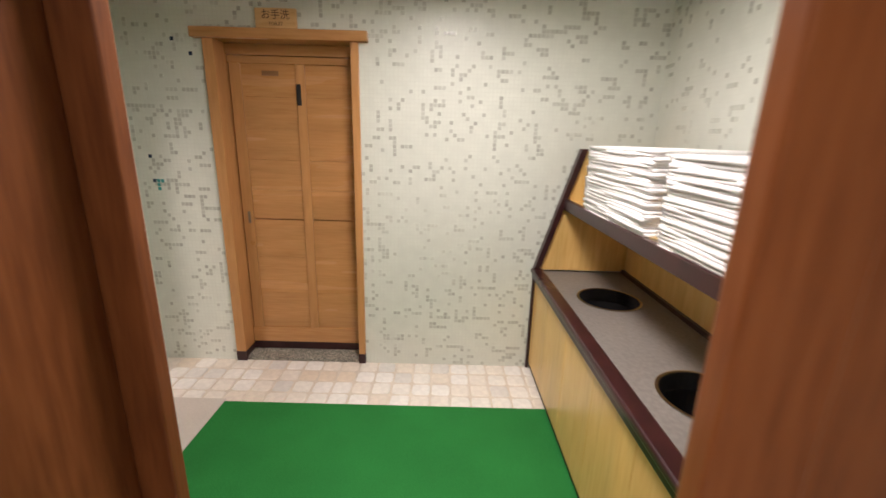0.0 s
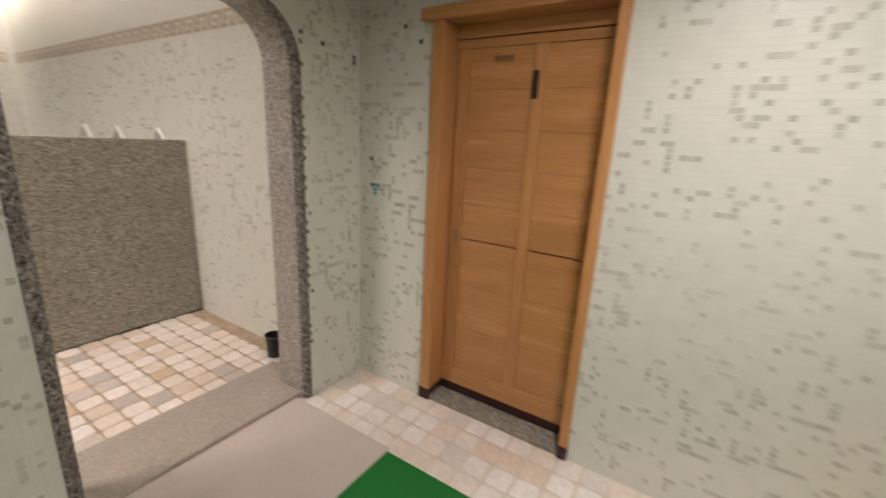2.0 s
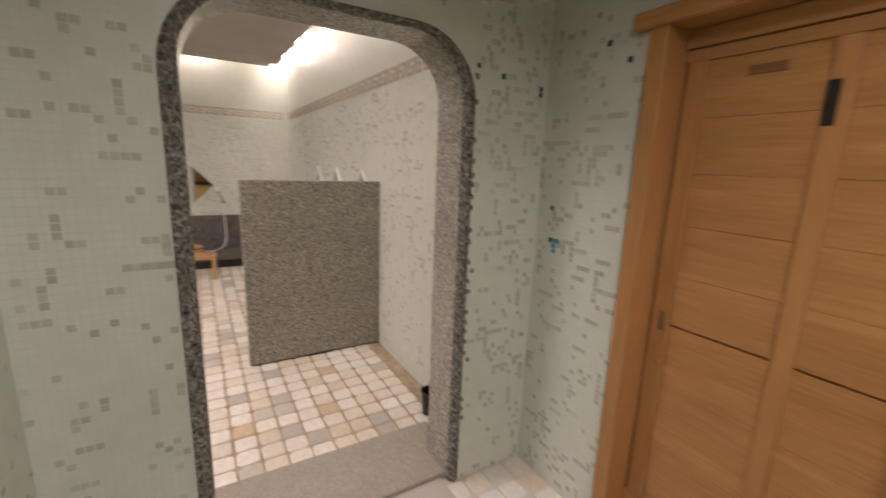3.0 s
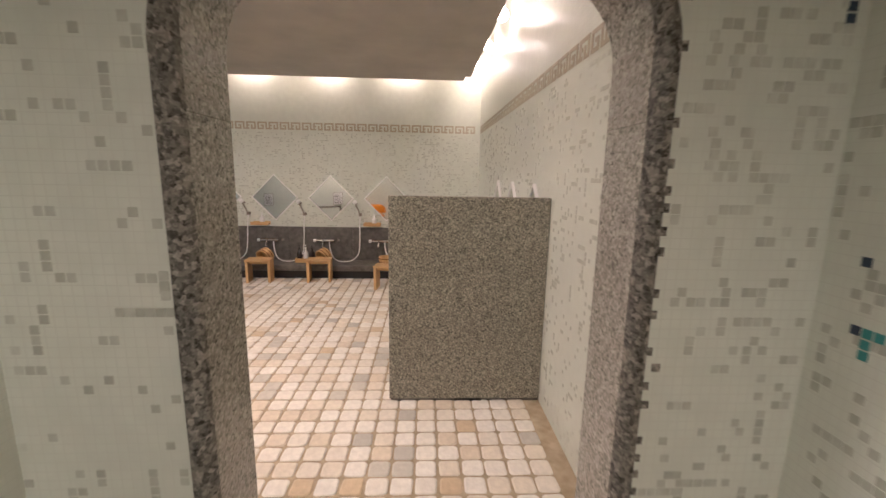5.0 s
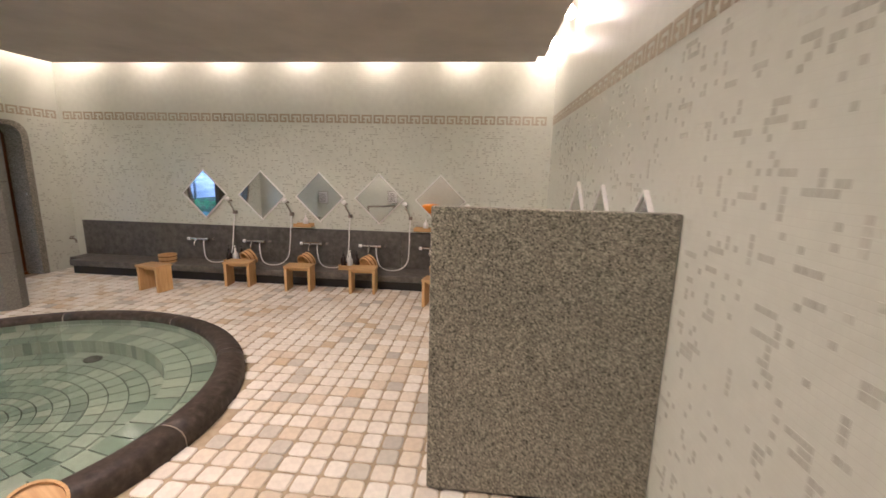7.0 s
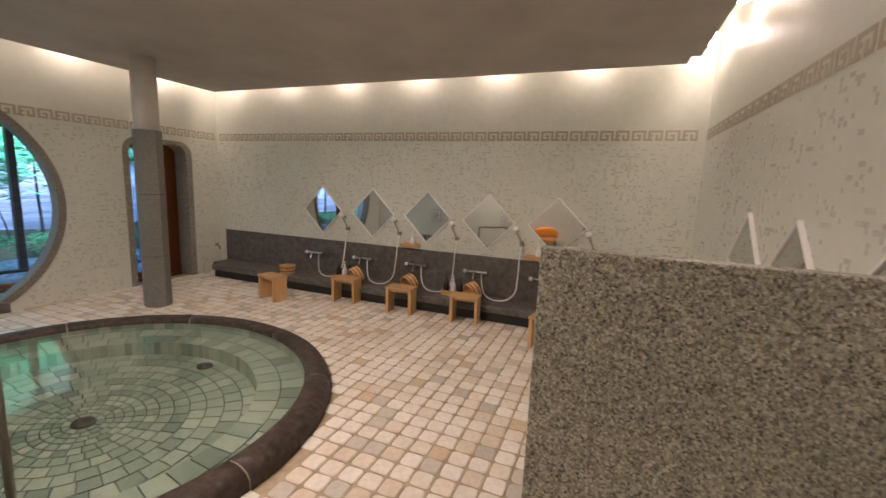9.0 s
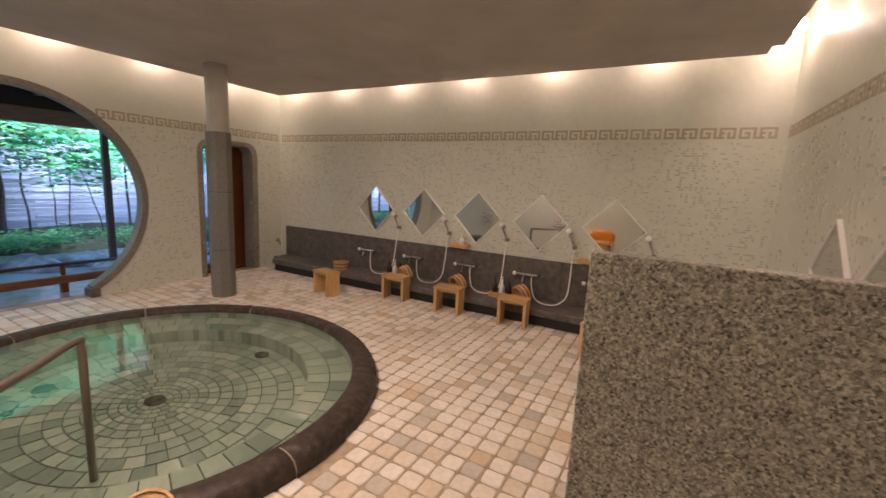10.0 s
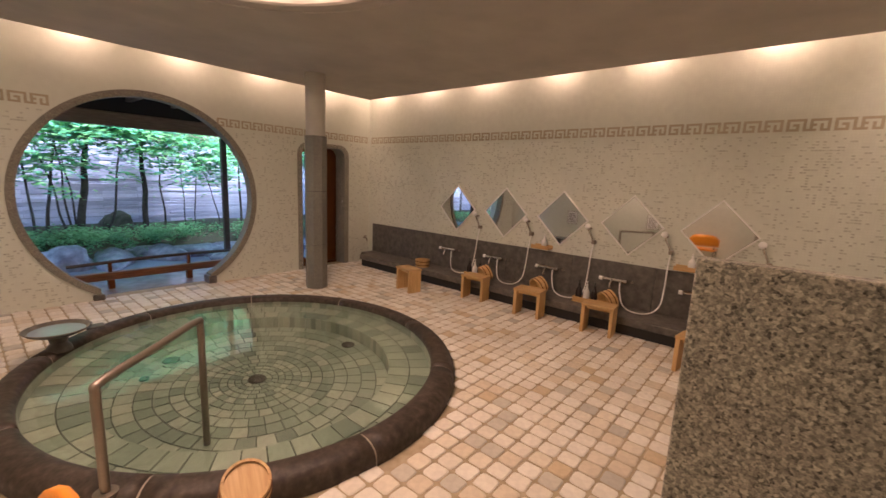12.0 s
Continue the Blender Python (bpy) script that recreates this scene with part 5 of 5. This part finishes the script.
def tree(x, y, h, lean, r, seed, leaves, spread, low=0.80, bend=0.03):
    t = thing("garden_tree", (x, y, 0.25), "slender young maple with bright green leaves" if r < 0.04 else "maple with a straight dark trunk and bright green leaves", "tree", "garden trees")
    q = random.Random(seed)
    pts = [(lean * s + q.uniform(-bend, bend) * (s > 0), q.uniform(-bend, bend), h * s) for s in (0, 0.18, 0.36, 0.52, 0.68, 0.84, 1.0)]
    line = rounded(pts, 4)
    part("trunk", tube(line, [r * (1 - 0.6 * i / (len(line) - 1)) for i in range(len(line))], 8), BARK, t, "", True)
    for k in range(3):
        p = Vector(line[int(len(line) * (0.62 + 0.13 * k))])
        a, n = q.uniform(0, 6.28), q.uniform(0.5, 0.9)
        part("limb", tube(rounded([p, p + Vector((math.cos(a) * 0.3 * n, math.sin(a) * 0.25 * n, 0.22)), p + Vector((math.cos(a) * 0.8 * n, math.sin(a) * 0.5 * n, 0.34))], 3), [min(r * 0.4, 0.014) * (1 - 0.1 * i) for i in range(7)], 6), BARK, t, "", True)
    leaf_cloud("crown", LEAF, (lean * 0.8, 0.25, h * low), spread, leaves, 0.07, seed, t)
    return t


# foot x, foot y, height, lean, trunk radius, leaves, crown height share
TREES = ((-3.93, -8.1, 2.5, -0.30, 0.068, 1300, 0.84), (-4.965, -8.15, 2.5, -0.02, 0.058, 1300, 0.82), (-4.27, -8.0, 2.2, -0.52, 0.024, 900, 0.90), (-3.48, -8.0, 2.4, -0.27, 0.030, 900, 0.80),
         (-3.32, -7.9, 2.2, 0.14, 0.022, 700, 0.55), (-3.84, -8.1, 2.3, 0.20, 0.020, 500, 0.84), (-3.90, -8.2, 2.4, 0.15, 0.018, 400, 0.84), (-3.78, -8.05, 2.3, 0.46, 0.020, 500, 0.80), (-5.683, -8.1, 2.0, 0.10, 0.013, 600, 0.88),
         (-5.90, -8.2, 1.9, -0.05, 0.013, 700, 0.80), (-6.383, -8.1, 1.9, 0.42, 0.014, 900, 0.74), (-6.9, -8.2, 2.3, 0.1, 0.03, 900, 0.78), (-7.7, -8.3, 2.4, 0.1, 0.04, 900, 0.8),
         # x -1.0 to 1.6, -8.6 and -9.4 are added to cover over-bright fence
         (-2.7, -8.1, 2.3, -0.2, 0.03, 900, 0.66), (-2.0, -8.3, 2.4, 0.2, 0.05, 1000, 0.72), (-1.0, -8.0, 2.3, 0.1, 0.04, 1000, 0.72), (0.3, -8.2, 2.4, -0.1, 0.05, 1000, 0.72), (1.6, -8.1, 2.4, 0.1, 0.05, 1000, 0.72), (-8.6, -8.0, 2.4, 0.1, 0.04, 1000, 0.7), (-9.4, -8.2, 2.4, -0.1, 0.05, 1000, 0.7), (-5.4, -8.5, 2.6, 0.1, 0.02, 1000, 0.86))
for k, (x, y, h, lean, r, leaves, low) in enumerate(TREES):
    tree(x, y, h, lean, r, k + 20, int(leaves * 1.7), (1.0, 0.7, 0.36), low, 0.06 if k == 2 else 0.025)
sh1 = leaf_cloud("shrub_bed", SHRUB, (-4.2, -7.55, 0.34), (4.2, 0.6, 0.11), 13000, 0.036, 77, None, 0.8, 0.10, 0.05, 60)
tagged(sh1, "low dark green shrubs and ferns in the garden bed", "shrubs", kind="stuff")
rock((-4.6, -8.6, 0.34), (0.34, 0.24, 0.32), 12).data.materials[0] = MOSSY


# ---- small mosaic pieces ----
PITCH = 0.025


def mosaic(wall, u0, u1, v0, v1, place, density, seed, skip, near=None, long_runs=0.5, tall=1.0, mats=None):
    """Darker pieces of the mosaic in short runs. near: a window of the wall whose pieces are objects of their own."""
    r = random.Random(seed)
    nu, nv = int((u1 - u0) / PITCH), int((v1 - v0) / PITCH)
    cells = set()
    target = nu * nv * density
    while len(cells) < target:
        i, j = r.randrange(nu), r.randrange(nv)
        n = r.choice((1, 1, 1, 2, 2, 3, 4)) if r.random() < long_runs else 1
        di, dj = r.choice(((1, 0), (1, 0), (0, 1)))
        for k in range(n):
            cells.add((i + di * k, j + dj * k))
            if k and r.random() < 0.15:
                di, dj = dj, di
    vs, fs, single = [], [], []
    h, g = 0.0012, 0.0014
    for i, j in sorted(cells):
        a, b = u0 + i * PITCH, v0 + j * PITCH
        if a + PITCH > u1 or b + PITCH > v1 or skip(a + PITCH / 2, b + PITCH / 2):
            continue
        if near and len(single) < 290 and near[0] < a < near[1] and near[2] < b < near[3]:
            single.append((a, b))
            continue
        k = len(vs)
        for w, q in ((0, g), (h, g + 0.0008)):
            vs += [place(a + q, b + q, w), place(a + PITCH - q, b + q, w), place(a + PITCH - q, b + PITCH * tall - q, w), place(a + q, b + PITCH * tall - q, w)]
        fs += [(k + 4, k + 5, k + 6, k + 7)] + [(k + m, k + (m + 1) % 4, k + 4 + (m + 1) % 4, k + 4 + m) for m in range(4)]
    me = bpy.data.meshes.new("mosaic_pieces")
    me.from_pydata(vs, [], fs)
    me.materials.append((mats or (DARK_TILE, DARK_TILE_ONE))[0])
    ob = new("mosaic_pieces", me)
    ob.parent = wall
    tagged(ob, kind="stuff")
    if single:
        vs, fs = [], []
        for w, q in ((0, g), (h, g + 0.0008)):
            o = Vector(place(0, 0, 0))
            vs += [tuple(Vector(place(p, s, w)) - o) for p, s in ((q, q), (PITCH - q, q), (PITCH - q, PITCH - q), (q, PITCH - q))]
        fs = [(4, 5, 6, 7)] + [(m, (m + 1) % 4, 4 + (m + 1) % 4, 4 + m) for m in range(4)]
        me = bpy.data.meshes.new("mosaic_piece")
        me.from_pydata(vs, [], fs)
        me.materials.append((mats or (DARK_TILE, DARK_TILE_ONE))[1])
        for a, b in single:
            p = new("mosaic_piece", me)
            p.parent, p.location = wall, place(a, b, 0)


def accent(wall, u, v, place, mat):
    bm = bmesh.new()
    low = [bm.verts.new(place(u + a, v + b, 0.0)) for a, b in ((0, 0), (0.022, 0), (0.022, 0.022), (0, 0.022))]
    top = [bm.verts.new(place(u + a, v + b, 0.0018)) for a, b in ((0.001, 0.001), (0.021, 0.001), (0.021, 0.021), (0.001, 0.021))]
    bm.faces.new(top)
    for m in range(4):
        bm.faces.new((low[m], low[(m + 1) % 4], top[(m + 1) % 4], top[m]))
    bmesh.ops.recalc_face_normals(bm, faces=bm.faces[:])
    part("mosaic_piece", bm, mat, wall, {"navy_mosaic": "dark navy mosaic piece", "teal_mosaic": "teal mosaic piece"}.get(mat.name, ""))


WALLS = {o.name: o for o in scene.objects if o.name.startswith("wall_")}
in_arch = lambda u, v: ARCH[0] - 0.065 < u < ARCH[1] + 0.062 and v < ARCH[2] + 0.10
north = lambda u, v, w: (u, HALL_N - w, v)
west = lambda u, v, w: (HALL_W + w, u, v)
side = lambda u, v, w: (u, SIDE_Y - w, v)
far = lambda u, v, w: (FAR_X + w, u, v)
moon = lambda u, v, w: (u, MOON_Y + w, v)
mosaic(WALLS["wall_north"], HALL_W + 0.003, HALL_E, 0.0, 2.52, north, 0.17, 1, lambda u, v: DOOR_X[0] - 0.035 < u < DOOR_X[1] + 0.035 and v < 2.16)
mosaic(WALLS["wall_west"], HALL_S, HALL_N, 0.0, 2.52, west, 0.12, 2, in_arch, (0.95, 1.26, 0.6, 2.1))
mosaic(WALLS["wall_west"], 2.475, HALL_N - 0.004, 0.3, 2.5, lambda u, v, w: (HALL_W + 0.0002 + w, u, v), 0.12, 8, in_arch)
mosaic(WALLS["wall_south"], HALL_W, -0.74, 0.0, 2.52, lambda u, v, w: (u, HALL_S + w, v), 0.10, 3, lambda u, v: u > -1.62)
mosaic(WALLS["wall_east"], -0.9, HALL_N, 0.8, 2.52, lambda u, v, w: (HALL_E - w, u, v), 0.10, 4, lambda u, v: False)
mosaic(WALLS["wall_side"], FAR_X, EAST_X, 0.0, FRIEZE_Z[0] - 0.03, side, 0.13, 5, lambda u, v: False, (-3.7, -2.3, 0.2, 2.0), mats=(PALE_TILE, PALE_TILE_ONE))
mosaic(WALLS["wall_mirror"], MOON_Y, SIDE_Y, 0.73, FRIEZE_Z[0] - 0.03, far, 0.20, 6, lambda u, v: False, long_runs=0.22, tall=0.7)
mosaic(WALLS["wall_moon"], FAR_X, EAST_X, 0.0, FRIEZE_Z[0] - 0.03, moon, 0.18, 7, long_runs=0.22, tall=0.7, skip=lambda u, v: math.hypot(u - MOON_C, v - MOON_Z) < MOON_OUT + 0.03 or (abs(u - MOON_C) < 0.75 and v < 0.3) or (-7.15 < u < -6.08 and v < 2.14))
for u, v in ((-1.698, 2.082), (-1.597, 2.004), (-1.93, 1.40)):
    accent(WALLS["wall_north"], u, v, north, NAVY_TILE)
for k, (u, v) in enumerate(((-1.925, 1.247), (-1.90, 1.247), (-1.875, 1.247), (-1.90, 1.222), (-1.90, 1.197))):
    accent(WALLS["wall_north"], u, v, north, TEAL_TILE if k else NAVY_TILE)
for k in range(7):
    accent(WALLS["wall_west"], 1.182 + k * 0.0225, 1.245, west, DARK_TILE_ONE)
for k in range(3):
    accent(WALLS["wall_west"], 1.30 - 0.012, 1.285 + k * 0.0235, west, DARK_TILE_ONE)
rnd = random.Random(9)
for k in range(34):
    if rnd.random() < 0.62:
        accent(WALLS["wall_west"], ARCH[1] + 0.040 + rnd.choice((0, 0, 0.006, 0.024)), 0.35 + k * 0.05 + rnd.uniform(-0.008, 0.008), west, GRANITE_ROUGH)
for u, v in ((2.575, 1.972), (2.80, 1.92), (2.80, 1.945)):
    accent(WALLS["wall_west"], u, v, west, NAVY_TILE)


# ---- key pattern band ----
KEY = ("11111101111110", "10000101000010", "10110101101010", "10010101001010", "11110111101110")
KW, KH = 0.33 / 14, (FRIEZE_Z[1] - FRIEZE_Z[0]) / 5
bm = bmesh.new()
for row, text in enumerate(KEY):
    start = None
    for c, ch in enumerate(text + "0"):
        if ch == "1" and start is None:
            start = c
        if ch != "1" and start is not None:
            add_box(bm, start * KW, c * KW, -0.003, 0.0, FRIEZE_Z[1] - (row + 1) * KH, FRIEZE_Z[1] - row * KH)
            start = None
key_mesh = link_mesh("key_motif", bm, KEY_TILE)


def frieze(wall, a, b, m, skip=lambda u: False):
    n = int((b - a) / 0.33)
    off = (b - a - n * 0.33) / 2
    for k in range(n):
        u = a + off + k * 0.33
        if skip(u + 0.165):
            continue
        ob = new("key_motif", key_mesh)
        ob.parent, ob.matrix_basis = wall, m(u)


frieze(WALLS["wall_mirror"], MOON_Y, SIDE_Y, lambda u: pose(FAR_X, u, 0, 0, 0, 90))
frieze(WALLS["wall_side"], FAR_X, EAST_X, lambda u: pose(u, SIDE_Y, 0))
frieze(WALLS["wall_moon"], FAR_X, EAST_X, lambda u: pose(u + 0.33, MOON_Y, 0, 0, 0, 180), lambda u: abs(u - MOON_C) < 0.86)


# ---- floor tiles ----
TP = 0.127


def tile_shape(seed, r=0.02):
    q = random.Random(seed)
    bm = bmesh.new()
    h = TP / 2 - 0.0062
    def ring(inset, z):
        out = []
        for cx, cy, a0 in ((1, 1, 0), (-1, 1, 90), (-1, -1, 180), (1, -1, 270)):
            for k in range(3):
                a = radians(a0 + 45 * k)
                out.append(((h - inset - r) * cx + (r) * math.cos(a), (h - inset - r) * cy + r * math.sin(a), z))
        return out
    jig = [(q.uniform(-0.0022, 0.0022), q.uniform(-0.0022, 0.0022)) for _ in range(12)]
    rows = []
    for inset, z in ((0.0, -0.008), (0.0012, -0.0035), (0.008, 0.0)):
        rows.append([bm.verts.new((x + j[0], y + j[1], z + (q.uniform(-0.0006, 0.0006) if z == 0 else 0))) for (x, y, z), j in zip(ring(inset, z), jig)])
    for a, b in zip(rows, rows[1:]):
        for k in range(12):
            bm.faces.new((a[k], a[(k + 1) % 12], b[(k + 1) % 12], b[k]))
    bm.faces.new(rows[-1])
    return bm


shapes = [link_mesh("floor_tile", tile_shape(s), STONE_TILE_ONE, False) for s in range(8)]
hall_shapes = []
for me in shapes:
    copy = me.copy()
    copy.materials[0] = HALL_TILE
    hall_shapes.append(copy)
rest = [([tuple(v.co) for v in me.vertices], [tuple(p.vertices) for p in me.polygons]) for me in shapes]


def lay(floor, x0, x1, y0, y1, skip, near, seed, forms=shapes):
    q = random.Random(seed)
    vs, fs, singles = [], [], 0
    for i in range(int((x1 - x0) / TP + 0.001)):
        for j in range(int((y1 - y0) / TP + 0.001)):
            x, y = x0 + (i + 0.5) * TP, y0 + (j + 0.5) * TP
            if skip(x, y):
                continue
            s, a, dz = q.randrange(8), q.randrange(4) * 90 + q.uniform(-1.2, 1.2), q.uniform(-0.0012, 0.0012)
            m = pose(x + q.uniform(-0.0015, 0.0015), y + q.uniform(-0.0015, 0.0015), dz, 0, 0, a)
            if singles < 300 and near(x, y):
                ob = new("floor_tile", forms[s])
                ob.parent, ob.matrix_basis = floor, m
                singles += 1
                continue
            k = len(vs)
            vs += [tuple(m @ Vector(v)) for v in rest[s][0]]
            fs += [tuple(k + n for n in f) for f in rest[s][1]]
    if vs:
        me = bpy.data.meshes.new("floor_tiles")
        me.from_pydata(vs, [], fs)
        me.materials.append(STONE_TILE)
        ob = new("floor_tiles", me)
        ob.parent = floor
        tagged(ob, kind="stuff")


lay(floor_bath, FAR_X, EAST_X, SIDE_Y - 56 * TP + 0.02, SIDE_Y, lambda x, y: math.hypot((x - POOL.x) / POOL_S[0], (y - POOL.y) / POOL_S[1]) < POOL_R + 0.02 or (x < FAR_X + 0.40 and y > -4.0) or (x > HALL_W - 0.55 and 1.15 < y < SIDE_Y - 0.15),
    lambda x, y: x > -5.2 and -0.4 < y < 2.7, 1)
lay(floor_hall, HALL_W, HALL_W + 26 * TP, HALL_N - 15 * TP, HALL_N, lambda x, y: (-2.0 < x < 0.5 and y < 2.30) or x > 0.62, lambda x, y: True, 2, hall_shapes)
